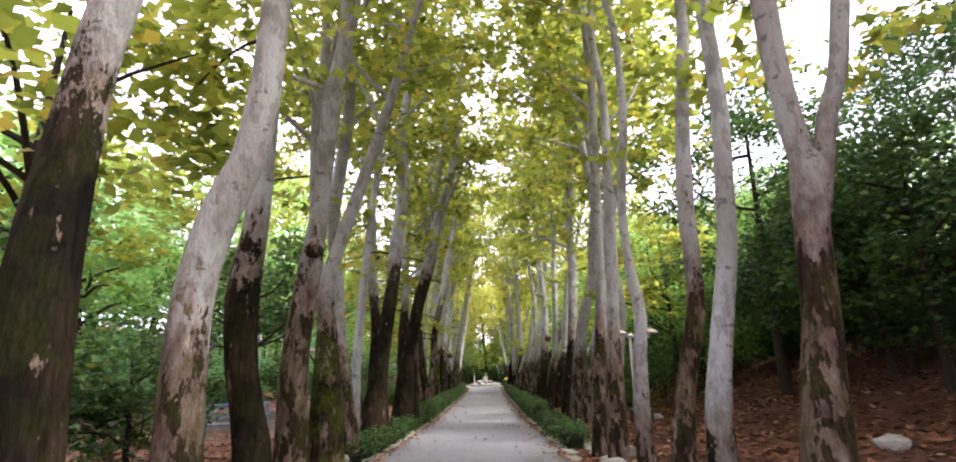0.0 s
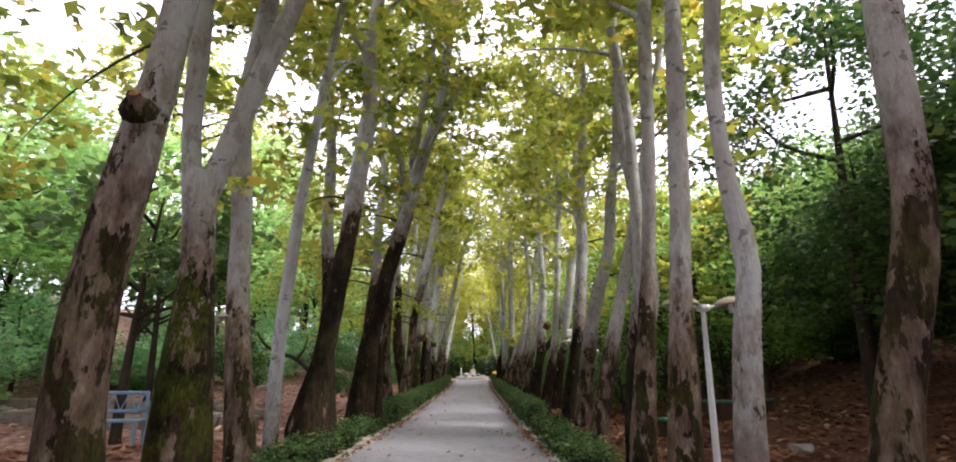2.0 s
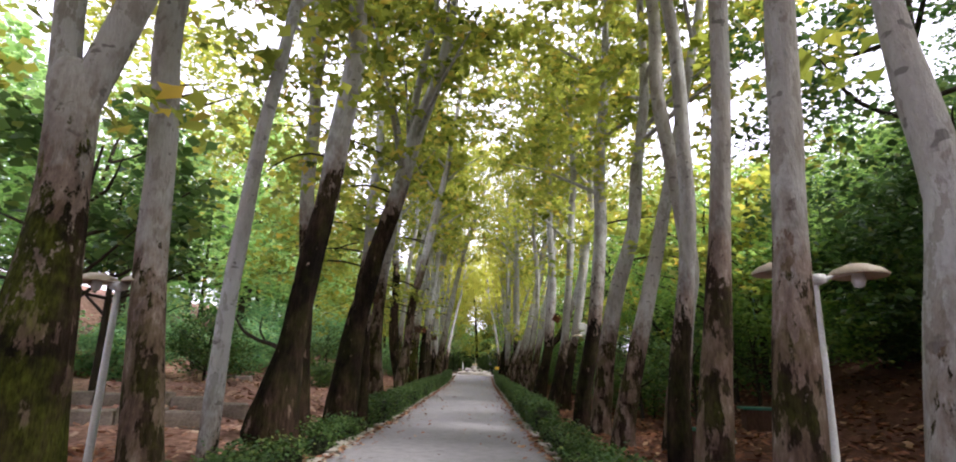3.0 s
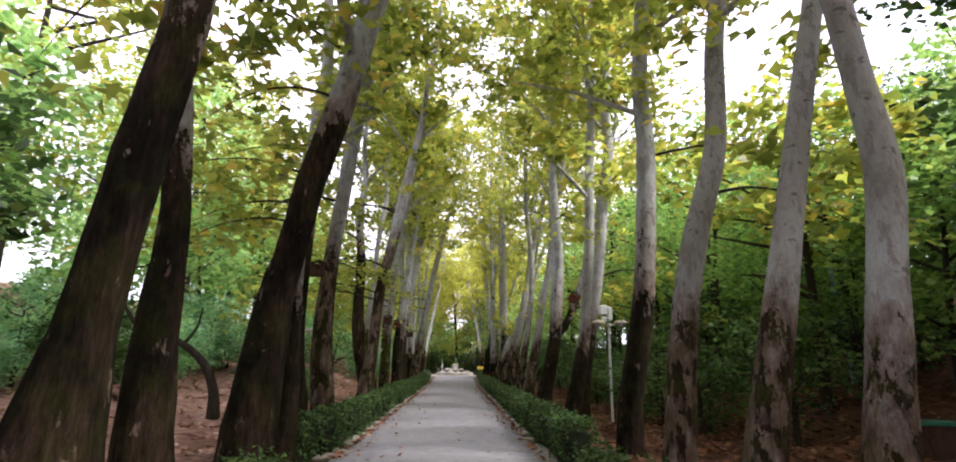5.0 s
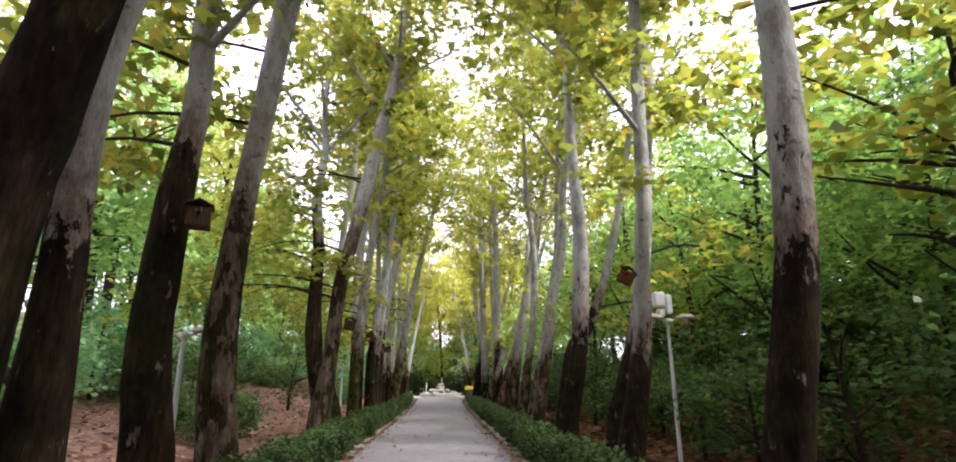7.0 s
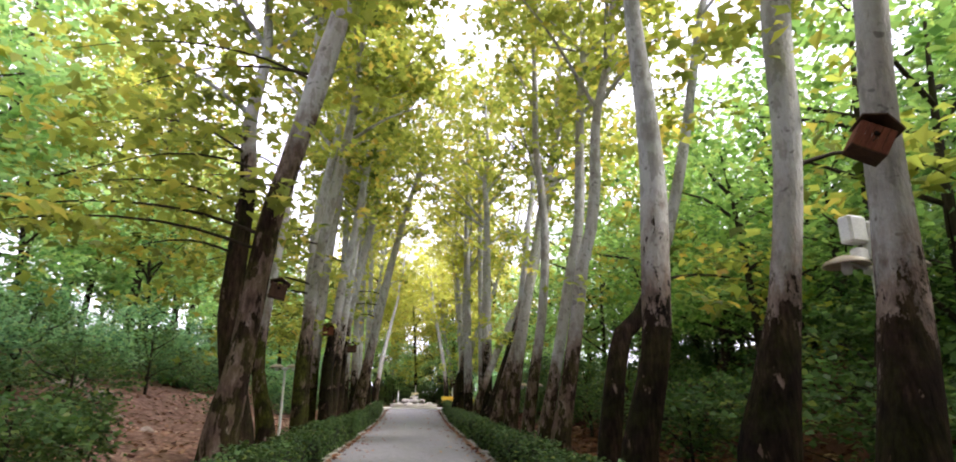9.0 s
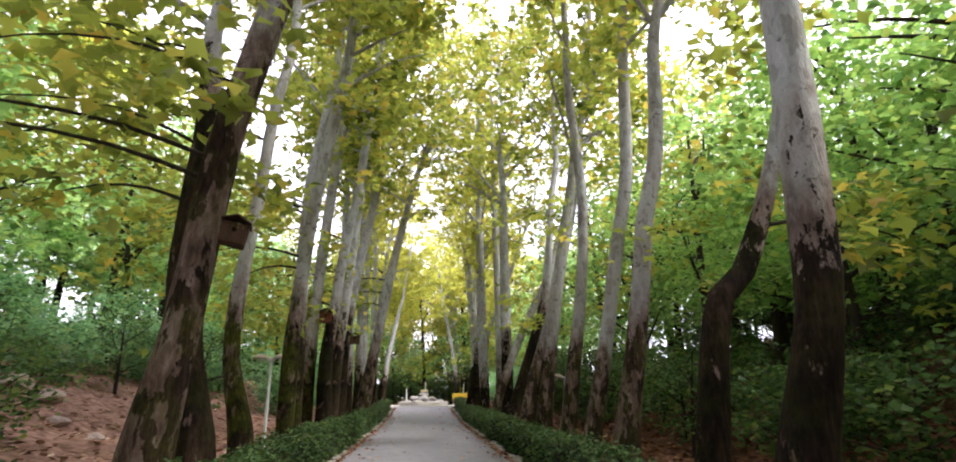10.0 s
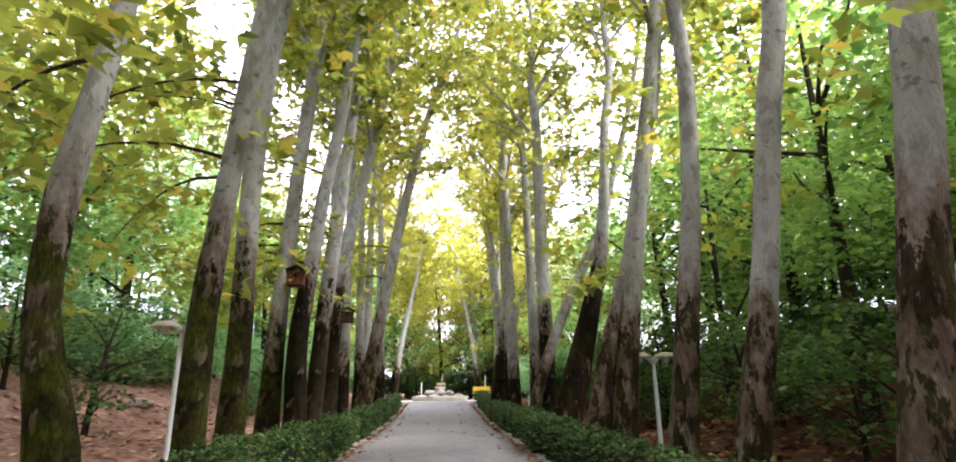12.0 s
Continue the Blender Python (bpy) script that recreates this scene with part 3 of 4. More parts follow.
def branch_knot(tree, x, y, z, size):
    """A swollen knot with the torn stub of a branch."""
    rng = np.random.default_rng(9)
    base = np.array(tree.location)
    at = np.array((x, y, z)) - base
    v, f = tube(smooth_line(np.array([(*at, 1.6 * size), (*(at + np.array([0.01, -0.05, 0.02])) , 1.3 * size), (*(at + np.array([0.02, -0.1, 0.05])), 0.75 * size), (*(at + np.array([0.03, -0.14, 0.08])), 0.5 * size)]), 0.03), 10, 0.16, rng)
    knot = mesh_object("knot", v, f, BARK_BROWN, tree, "dark swollen knot with torn wood", smooth=True)
    knot.data.attributes.new("old_bark", "FLOAT", "POINT").data.foreach_set("value", np.full(len(v), 1.5, np.float32))
    lathe_v, lathe_f = tube(np.array([(*(at + np.array([0.03, -0.135, 0.08])), 0.46 * size), (*(at + np.array([0.03, -0.155, 0.09])), 0.1 * size)]), 8, 0.2, rng)
    mesh_object("torn_wood", lathe_v, lathe_f, TORN_WOOD, tree, "pale orange torn wood")


TORN_WOOD = speckled("torn orange wood", ((0.3, (0.16, 0.07, 0.03)), (0.7, (0.42, 0.24, 0.12))), 14, 0.85)
branch_knot(min((o for o in scene.objects if o.name.startswith("plane_tree") and o.location.x < 0), key=lambda o: abs(o.location.y - 8.2)), -2.05, 7.92, 3.14, 0.085)

rows_rng = random.Random(5)
for side in (-1, 1):
    y = 41.5 if side < 0 else 43.0
    while y < 57:
        x = side * rows_rng.uniform(2.5, 3.0)
        lean = -side * rows_rng.uniform(-0.1, 0.5)
        r = rows_rng.uniform(0.17, 0.24)
        plane_tree(y, ((0.9, x, r), (3.0, x + 0.25 * lean, 0.85 * r), (6.0, x + lean, 0.7 * r), (9.0, x + 1.7 * lean, 0.55 * r)), rows_rng.uniform(2.0, 3.4), BARK, material=LEAF_YELLOW if y > 46 else None, low=0.2, leaves=1.2)
        y += rows_rng.uniform(1.9, 2.6)

for side in (-1, 1):
    for k in range(7):
        x, y, r = side * rows_rng.uniform(2.6, 4.6), 67 + 4.2 * k + rows_rng.uniform(0, 2), rows_rng.uniform(0.16, 0.22)
        plane_tree(y, ((1.8, x, r), (4.5, x - side * 0.3, 0.85 * r), (8.0, x - side * 1.0, 0.6 * r)), 3.0, BARK, material=LEAF_YELLOW, low=0.15, leaves=1.5)
    for y in (-7.5, -4.8, -2.2, 0.6):
        x, r = side * rows_rng.uniform(2.5, 3.0), rows_rng.uniform(0.16, 0.22)
        plane_tree(y, ((0.9, x, r), (3.5, x - side * 0.2, 0.85 * r), (7.0, x - side * 0.6, 0.6 * r)), 2.2, BARK)


# ---- woodland on both sides ----
def wood_tree(name, label, height, spread, low, material, seed, clumps=70, each=60, size=0.16):
    rng = np.random.default_rng(seed)
    tree = new(name)
    tagged(tree, label, "tree" if height > 3 else "shrub", "woodland beside the walk")
    bend = rng.uniform(-0.4, 0.4, 2)
    main = np.array([(bend[0] * u * u * height * 0.25, bend[1] * u * u * height * 0.25, u * height * 0.9 - 0.1, 0.03 * height ** 0.75 * (1 - 0.8 * u)) for u in np.linspace(0, 1, 6)])
    v, f = tube(smooth_line(main, 0.4), 8, 0.08, rng)
    mesh_object("trunk", v, f, WOOD_BARK, tree, smooth=True)
    for k in range(8):
        u = rng.uniform(max(0.12, low * 0.7), 0.85)
        at = np.array([np.interp(u * height * 0.9, main[:, 2], main[:, i]) for i in range(3)])
        a = rng.uniform(0, 2 * np.pi)
        out = np.array([math.cos(a), math.sin(a), rng.uniform(0.2, 0.8)]) * spread * rng.uniform(0.5, 0.95)
        r = 0.012 * height ** 0.7
        limb = np.array([(*at, r), (*(at + out * 0.5 + rng.normal(0, 0.1, 3)), 0.7 * r), (*(at + out), 0.25 * r)])
        v, f = tube(smooth_line(limb, 0.4), 6, 0.06, rng)
        mesh_object("limb", v, f, WOOD_BARK, tree, smooth=True)
    d = rng.normal(0, 1, (clumps, 3))
    d /= np.linalg.norm(d, axis=1)[:, None]
    d *= rng.uniform(0.45, 1.0, (clumps, 1)) ** 0.6
    mid = height * (low + 1) / 2
    c = d * np.array([spread, spread, height * (1 - low) / 2]) + np.array([main[-1, 0] * 0.6, main[-1, 1] * 0.6, mid])
    v, f = leaf_cloud(c, each, 0.07 * spread + 0.08, 1.12 * size, rng, twig=0.32 * spread)
    mesh_object("crown", v, f, material, tree)
    return tree


def scatter(kinds, places, seed):
    rng = random.Random(seed)
    used = set()
    for x, y in places:
        k = rng.randrange(len(kinds))
        m = pose(x, y, float(ground_height(x, y)), 0, 0, rng.uniform(0, 360))
        if k in used:
            copy_thing(kinds[k], m)
        else:
            kinds[k].matrix_basis = m
            used.add(k)


def spots_in(x0, x1, y0, y1, count, seed):
    rng = random.Random(seed)
    return [(rng.uniform(x0, x1), y0 + (y1 - y0) * (i + rng.random()) / count) for i in range(count)]


GREEN_TREES = [wood_tree("woodland_tree", "slender woodland tree with fresh green leaves", h, s, 0.25, LEAF_GREEN, 10 + i, 85, 34, 0.18) for i, (h, s) in enumerate(((7.5, 2.6), (9.0, 3.0), (6.0, 2.4)))]
TALL_TREES = [wood_tree("tall_tree", "tall broadleaf tree with yellowing green leaves in the wood", h, s, 0.3, leaf, 50 + i, 170, 36, 0.18) for i, (h, s, leaf) in enumerate(((15.5, 3.8, LEAF_PLANE), (12.5, 3.4, LEAF_GREEN), (14.5, 3.6, LEAF_PLANE)))]
YELLOW_TREES = [wood_tree("yellow_tree", "tall tree with bright yellow autumn leaves beyond the round place", h, s, 0.14, LEAF_YELLOW, 80 + i, 170, 42, 0.2) for i, (h, s) in enumerate(((14.0, 3.6), (16.0, 3.4)))]
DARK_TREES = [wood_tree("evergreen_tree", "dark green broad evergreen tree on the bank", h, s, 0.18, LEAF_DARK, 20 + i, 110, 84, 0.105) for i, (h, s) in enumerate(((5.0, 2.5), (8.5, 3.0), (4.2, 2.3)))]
EAST_TREES = [wood_tree("bank_tree", "slender tree with mid green leaves on the bank", h, s, 0.2, LEAF_BANK, 70 + i, 86, 34, 0.145) for i, (h, s) in enumerate(((7.5, 2.6), (9.5, 3.0)))]
LOW_EAST = [wood_tree("bank_tree", "low spreading tree with mid green leaves on the bank", h, s, 0.14, LEAF_BANK, 75 + i, 80, 52, 0.12) for i, (h, s) in enumerate(((4.3, 2.0), (5.6, 2.3), (6.6, 2.4)))]
BRIGHT_SHRUBS = [wood_tree("shrub", "bright green leafy shrub in the wood", h, s, 0.05, LEAF_PALE, 30 + i, 70, 60, 0.095) for i, (h, s) in enumerate(((2.0, 1.3), (1.5, 1.1), (2.6, 1.5)))]
DARK_SHRUBS = [wood_tree("evergreen_shrub", "dark green evergreen shrub on the bank", h, s, 0.05, LEAF_MID, 40 + i, 70, 62, 0.08) for i, (h, s) in enumerate(((2.1, 1.15), (1.5, 0.95), (2.9, 1.4)))]
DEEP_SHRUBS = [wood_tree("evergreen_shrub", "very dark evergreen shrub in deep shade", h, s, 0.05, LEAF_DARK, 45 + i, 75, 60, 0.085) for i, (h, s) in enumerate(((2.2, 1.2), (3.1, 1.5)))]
SPARSE_TREES = [wood_tree("woodland_tree", "small dark-stemmed tree with thin yellowing leaves", h, 2.4, 0.45, LEAF_PLANE, 90 + i, 46, 34, 0.19) for i, h in enumerate((6.6, 7.4))]
DUSKY_TREES = [wood_tree("woodland_tree", "small dark bent tree with dark green leaves above leaf litter", 4.8, 2.0, 0.48, LEAF_MID, 95, 46, 34, 0.15)]
THIN_SHRUBS = [wood_tree("shrub", "thin airy shrub with small green leaves on the bank", h, s, 0.1, LEAF_THIN, 97 + i, 42, 26, 0.085) for i, (h, s) in enumerate(((1.7, 1.0), (2.3, 1.2), (1.3, 0.9)))]
SMALL_SHRUBS = [wood_tree("evergreen_shrub", "small dark green shrub on the litter", 0.95, 0.6, 0.05, LEAF_MID, 48, 45, 55, 0.06)]
scatter(SPARSE_TREES, [(-5.2, 6.5), (7.4, 22.0), (-9.2, 13.6)], 14)
scatter(DUSKY_TREES, [(-5.3, 13.7), (-6.9, 17.4)], 15)
scatter(THIN_SHRUBS, spots_in(4.8, 7.6, 19.5, 33, 12, 71) + spots_in(7.5, 10, 20, 36, 8, 72) + [(4.9, 33.6), (5.6, 35.4), (6.4, 33.0), (7.2, 36.2), (5.3, 37.6), (-6.2, 31.8), (-7.3, 33.6), (-8.8, 34.2), (-5.4, 37.4), (-8.2, 39.5)], 16)
scatter(SMALL_SHRUBS, [(-3.7, 26.3), (-4.2, 28.2), (-5.1, 26.9)], 12)
scatter(GREEN_TREES, spots_in(-14, -10.5, 7, 70, 15, 1) + spots_in(-24, -14, 8, 80, 18, 2) + [(-15.5, 15), (-17.5, 18.5), (-19, 22), (-16.5, 24.5), (-21, 16), (-14.6, 20.5)] + [(-6.8, 51), (-7.5, 60), (7.5, 56), (8, 64), (-6.4, 67)] + [(-4.5, 71), (-7.5, 69.5), (-2.6, 77), (4.2, 72), (7.5, 70.5), (2.4, 87), (-1.2, 88)] + [(-9, 74), (8, 72), (-6.5, 84), (6, 88), (-2, 96), (2.5, 99), (0, 104)], 1)
scatter(YELLOW_TREES, [(-3.4, 73), (3.6, 74), (0.2, 82), (-7, 77), (7.2, 76), (-0.5, 92), (-5, 70.5), (6, 69.5)], 7)
scatter(EAST_TREES, spots_in(10, 20, 29, 75, 9, 3) + spots_in(7, 9.5, 32, 62, 5, 8) + spots_in(9.5, 15, 30, 46, 5, 43) + [(9.4, 25.2), (12.4, 22.6), (7.9, 27.6), (8.9, 30.2), (8.1, 33.0), (10.6, 36.5), (11.6, 41)] + spots_in(19, 27, 26, 70, 14, 61) + [(12.5, 45), (14.5, 48.5), (16, 52.5), (13.2, 51), (18, 48), (11.5, 48), (20, 44)], 6)
scatter(LOW_EAST, [(8.2, 19.8), (8.6, 22.6), (11.2, 20.4), (11.8, 24.2), (11, 27.5), (14, 22.5), (14.6, 26.0), (17, 24), (13.5, 43), (16, 46), (18, 50), (20, 46.5), (22, 53), (15, 40.5), (17.5, 43.5), (19, 55)], 8)
# the last nine stand out of view, added to shade the near ground
scatter(TALL_TREES, spots_in(-12.5, -9.8, 26, 52, 5, 31) + spots_in(-16, -12, 46, 75, 4, 32) + spots_in(9.5, 13, 40, 66, 3, 33) + [(-11, 80), (10, 82), (-13, 70), (12, 72), (-7, 98), (8, 100)] + [(13, 1), (15, 6), (12, -5), (17, -1), (18.5, 9), (-9, -3), (-10.5, 2), (9, -9), (-7, -10)], 5)
# the seven from (8.6, 6.2) are unseen, added to keep sun off the bank
scatter(DARK_TREES, [(11.0, 16.5), (12.8, 13.5), (9.6, 13.0), (14.5, 18.5)] + spots_in(7.5, 10.5, 10, 18, 4, 4) + spots_in(13, 20, 9, 17, 3, 5) + [(16.5, 35), (17, 30), (18.5, 38), (14, 31), (13.4, 38.5), (15.5, 43)] + [(-10, 68.5), (-8, 73), (8.5, 73), (10.5, 68.5), (-12, 76), (12, 77)] + [(8.6, 6.2), (9.6, 2.4), (8.2, -1.6), (11.6, 8.4), (12.2, 4.4), (14, 0.2), (15, 6.5)] + spots_in(-7, 7, 78, 82, 5, 15) + spots_in(-6, 6, 100, 108, 4, 16), 2)
scatter(BRIGHT_SHRUBS, [(-5, 46), (-6, 50), (-5.2, 54), (-7, 57), (-6, 61), (-8, 47), (5.2, 52), (6, 57), (5.5, 62), (7.5, 60)] + spots_in(-12.5, -8.6, 8, 62, 24, 6) + spots_in(-18, -12, 8, 70, 16, 7) + [(-8.2, 27.5), (-9.0, 44.0)], 3)
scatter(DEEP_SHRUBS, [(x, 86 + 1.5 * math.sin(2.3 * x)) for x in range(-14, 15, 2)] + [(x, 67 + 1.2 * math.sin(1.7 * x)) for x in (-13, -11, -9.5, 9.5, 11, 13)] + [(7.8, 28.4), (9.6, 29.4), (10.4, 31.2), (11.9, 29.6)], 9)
scatter(DARK_SHRUBS, spots_in(5.4, 8.0, 38, 60, 9, 9) + spots_in(8, 12, 12, 34, 8, 10) + spots_in(11, 15, 34, 56, 7, 11) + spots_in(11, 17, 27, 48, 12, 51) + spots_in(12, 17, 13, 40, 9, 14) + [(-5, 67), (-6.5, 71), (5.5, 70), (-3.6, 74), (3.8, 75), (0, 76), (-1.8, 74.5), (1.9, 75.5), (-2.9, 78), (2.8, 79), (-0.8, 80), (0.9, 78.5), (-5.2, 77), (5.4, 78), (-9, 69), (8.5, 70), (-12, 72), (11, 72), (-7.6, 23.4), (-4.9, 5.6), (-5.6, 6.6), (-4.3, 4.4), (-4.7, 8.4)], 4)


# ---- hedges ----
# near-black twig colour that paints the shade between the hedge leaves
HEDGE_INNER_SHADE = speckled("hedge twigs painted as shade", ((0.3, (0.006, 0.007, 0.004)), (0.7, (0.02, 0.026, 0.012))), 30, 0.95, 0.02, 80)


def hedge(x, y0, y1, wide, high, seed, loose=0.0):
    """A clipped low hedge: a core coloured near black for inner shade, under a skin of small leaves."""
    rng = np.random.default_rng(seed)
    mid = (y0 + y1) / 2
    thing = new("hedge")
    thing.location = (x, mid, float(rise(mid)))
    tagged(thing, "low clipped dark green box hedge along the walk", "hedge", "hedges along the walk")
    k = max(3, int((y1 - y0) / 0.25))
    yy = np.linspace(y0, y1, k)
    prof = np.array([(-0.44, 0.0), (-0.46, 0.8), (-0.4, 0.92), (0.4, 0.92), (0.46, 0.8), (0.44, 0.0)])
    ends = np.minimum(np.arange(k), np.arange(k)[::-1])[:, None, None]
    jig = (1 + rng.normal(0, 0.05, (k, len(prof), 2))) * np.where(ends == 0, 0.55, np.where(ends == 1, 0.85, 1.0))
    v = np.empty((k, len(prof), 3))
    v[..., 0] = prof[None, :, 0] * wide * jig[..., 0]
    v[..., 1] = yy[:, None] - mid
    v[..., 2] = prof[None, :, 1] * high * jig[..., 1] + (rise(yy) - rise(mid))[:, None] - 0.04
    w = len(prof)
    i = (np.arange(k - 1)[:, None] * w + np.arange(w - 1)[None]).ravel()
    f = [tuple(q) for q in np.stack([i, i + 1, i + w + 1, i + w], 1).tolist()] + [tuple(range(w)), tuple(range((k - 1) * w, k * w))[::-1]]
    mesh_object("core", v.reshape(-1, 3), f, HEDGE_INNER_SHADE, thing, "twiggy inside with shade put into its dark colour")
    n = int((y1 - y0) * 560)
    around = rng.uniform(-1, 1, n)
    around = np.sign(around) * np.abs(around) ** 1.35 * (0.5 * wide + high)
    over = np.abs(around) - 0.5 * wide
    cx = np.where(over < 0, around, np.sign(around) * 0.5 * wide) * 0.96
    cz = np.where(over < 0, high, high - over)
    corner = np.clip(1 - np.abs(over) / 0.1, 0, 1)
    cx, cz = cx * (1 - 0.12 * corner), cz - 0.035 * corner
    cy = rng.uniform(y0, y1, n)
    swell = np.clip(np.minimum(cy - y0, y1 - cy) / 0.16, 0, 1) ** 0.5 * 0.3 + 0.7
    cx, cz = cx * swell, cz * swell * (1 + 0.05 * np.sin(3.1 * cy + seed))
    c = np.stack([cx, cy - mid, cz + rise(cy) - rise(mid)], 1) + rng.normal(0, 0.014 + loose, (n, 3))
    v, f = leaf_cloud(c, 2, 0.02, 0.05, rng)
    mesh_object("foliage", v, f, LEAF_HEDGE, thing)
    return thing


hedge_rng = random.Random(21)
for side in (-1, 1):
    y = 10.6 if side < 0 else 11.6
    while y < 56.4:
        young = y < 17.5
        far = min(hedge_rng.uniform(0.7, 1.7), 56.8 - y)
        hedge(side * (2.0 + hedge_rng.uniform(-0.05, 0.06)), y, y + far, hedge_rng.uniform(0.42, 0.55) if young else hedge_rng.uniform(0.44, 0.53), hedge_rng.uniform(0.24, 0.36) if young else hedge_rng.uniform(0.54, 0.66), 60 + int(10 * y) + side, 0.05 if young else 0.022)
        y += far + (hedge_rng.uniform(0.15, 0.9) if young else hedge_rng.choice((0.02, 0.03, 0.06, 0.12, 0.3)))


# ---- garden lamps ----
def lathe(profile, sides, material, name, parent, label="", at=(0, 0, 0)):
    turn = np.linspace(0, 2 * np.pi, sides, endpoint=False)
    p = np.array(profile)
    v = np.stack([p[:, None, 0] * np.cos(turn), p[:, None, 0] * np.sin(turn), np.repeat(p[:, 1:2], sides, 1)], -1) + np.array(at)
    i, j = np.arange(len(p) - 1)[:, None] * sides, np.arange(sides)[None]
    f = np.stack([i + j, i + (j + 1) % sides, i + sides + (j + 1) % sides, i + sides + j], -1).reshape(-1, 4)
    return mesh_object(name, v.reshape(-1, 3), f, material, parent, label, smooth=True)


def rod(points, sides, material, name, parent, label=""):
    v, f = tube(smooth_line(np.array(points, float), 0.12), sides, 0.0, np.random.default_rng(1))
    return mesh_object(name, v, f, material, parent, label, smooth=True)


def slab(size, at, material, name, parent, label="", turn=0.0, tilt=0.0, soft=0.01):
    """A bevelled box of that size, standing at its centre."""
    bm = bmesh.new()
    bmesh.ops.create_cube(bm, size=1.0)
    bmesh.ops.scale(bm, vec=size, verts=bm.verts)
    bmesh.ops.bevel(bm, geom=bm.edges[:], offset=min(soft, 0.4 * min(size)), segments=1, affect="EDGES")
    bm.transform(pose(*at, tilt, 0, turn))
    return part(name, bm, material, parent, label)


WHITE_PAINT = speckled("chalky white paint", ((0.3, (0.62, 0.63, 0.64)), (0.7, (0.78, 0.79, 0.8))), 6, 0.5)
HAT = speckled("tan enamel lamp hat", ((0.3, (0.30, 0.24, 0.18)), (0.7, (0.42, 0.36, 0.28))), 8, 0.5)
BOX_WOOD = speckled("red-brown stained boards", ((0.3, (0.07, 0.024, 0.016)), (0.7, (0.21, 0.072, 0.044))), 6, 0.8, 0.01, 40, (1, 1, 0.2))
DARK_WOOD = speckled("dark weathered boards", ((0.3, (0.03, 0.018, 0.012)), (0.7, (0.09, 0.05, 0.032))), 6, 0.85, 0.01, 40, (1, 1, 0.2))
# near black, paints the shade inside an entrance that is not cut
HOLE_SHADE = speckled("painted hole shade", ((0.3, (0.006, 0.005, 0.004)), (0.7, (0.012, 0.01, 0.008))), 6, 1.0)
BLUE = speckled("faded blue paint", ((0.3, (0.10, 0.17, 0.26)), (0.7, (0.20, 0.30, 0.42))), 5, 0.5)
PALE_BLUE = speckled("pale blue pipe paint", ((0.3, (0.16, 0.30, 0.36)), (0.7, (0.26, 0.42, 0.48))), 5, 0.5)
GREEN_PAINT = speckled("green enamel", ((0.3, (0.015, 0.11, 0.07)), (0.7, (0.03, 0.17, 0.11))), 5, 0.45)
YELLOW = speckled("yellow painted metal", ((0.3, (0.55, 0.36, 0.03)), (0.7, (0.7, 0.48, 0.05))), 5, 0.5)
PINK_STONE = speckled("pinkish boulder stone", ((0.3, (0.30, 0.22, 0.19)), (0.7, (0.50, 0.41, 0.37))), 3, 0.9, 0.02, 24)


def garden_lamp(x, y, top, arms, box=False):
    ground = float(ground_height(x, y))
    lamp = new("garden_lamp")
    lamp.location = (x, y, ground)
    tagged(lamp, "slim white garden lamp post with mushroom hats" if not box else "slim white lamp post with mushroom hat and white switch boxes", "lamp", "garden lamps along the walk")
    h = top - ground
    rod(((0, 0, -0.1, 0.035), (0, 0, 0.5 * h, 0.032), (0, 0, h, 0.024)), 10, WHITE_PAINT, "pole", lamp)
    lathe(((0.0, 0.03), (0.07, 0.02), (0.075, -0.03), (0.03, -0.05)), 10, WHITE_PAINT, "cap", lamp, at=(0, 0, h))
    for side, far in arms:
        rod(((0, 0, h - 0.03, 0.016), (0.5 * side * far, 0, h + 0.02, 0.014), (side * far, 0, h + 0.05, 0.012)), 6, WHITE_PAINT, "arm", lamp)
        hat = lathe(((0.0, 0.075), (0.07, 0.07), (0.15, 0.035), (0.185, 0.0), (0.18, -0.012), (0.13, 0.01), (0.05, 0.03), (0.0, 0.035)), 18, HAT, "shade", lamp, "tan mushroom-shaped shade", (side * far, 0, h + 0.03))
        lathe(((0.0, 0.04), (0.035, 0.03), (0.045, -0.03), (0.03, -0.07), (0.0, -0.08)), 10, WHITE_PAINT, "bulb", hat, "", (side * far, 0, h + 0.02))
    if box:
        slab((0.2, 0.13, 0.24), (-0.12, 0, h + 0.34), WHITE_PAINT, "box", lamp, turn=12, soft=0.02)
        slab((0.12, 0.11, 0.32), (0.03, 0, h + 0.26), WHITE_PAINT, "box", lamp, turn=12, soft=0.02)
        slab((0.13, 0.1, 0.12), (-0.1, 0, h + 0.12), WHITE_PAINT, "box", lamp, turn=12, soft=0.02)
    return lamp


garden_lamp(2.75, 9.8, 1.92, ((1, 0.3), (-1, 0.22)))
garden_lamp(-2.7, 11.0, 1.9, ((1, 0.22), (-1, 0.2)))
garden_lamp(-2.95, 22.5, 2.02, ((1, 0.28), (-1, 0.26)))
garden_lamp(3.86, 24.5, 2.42, ((-1, 0.24), (1, 0.3)), True)
garden_lamp(-3.13, 35.06, 2.12, ((1, 0.2), (-1, 0.2)))
garden_lamp(3.2, 36.3, 1.78, ((-1, 0.2), (1, 0.2)))
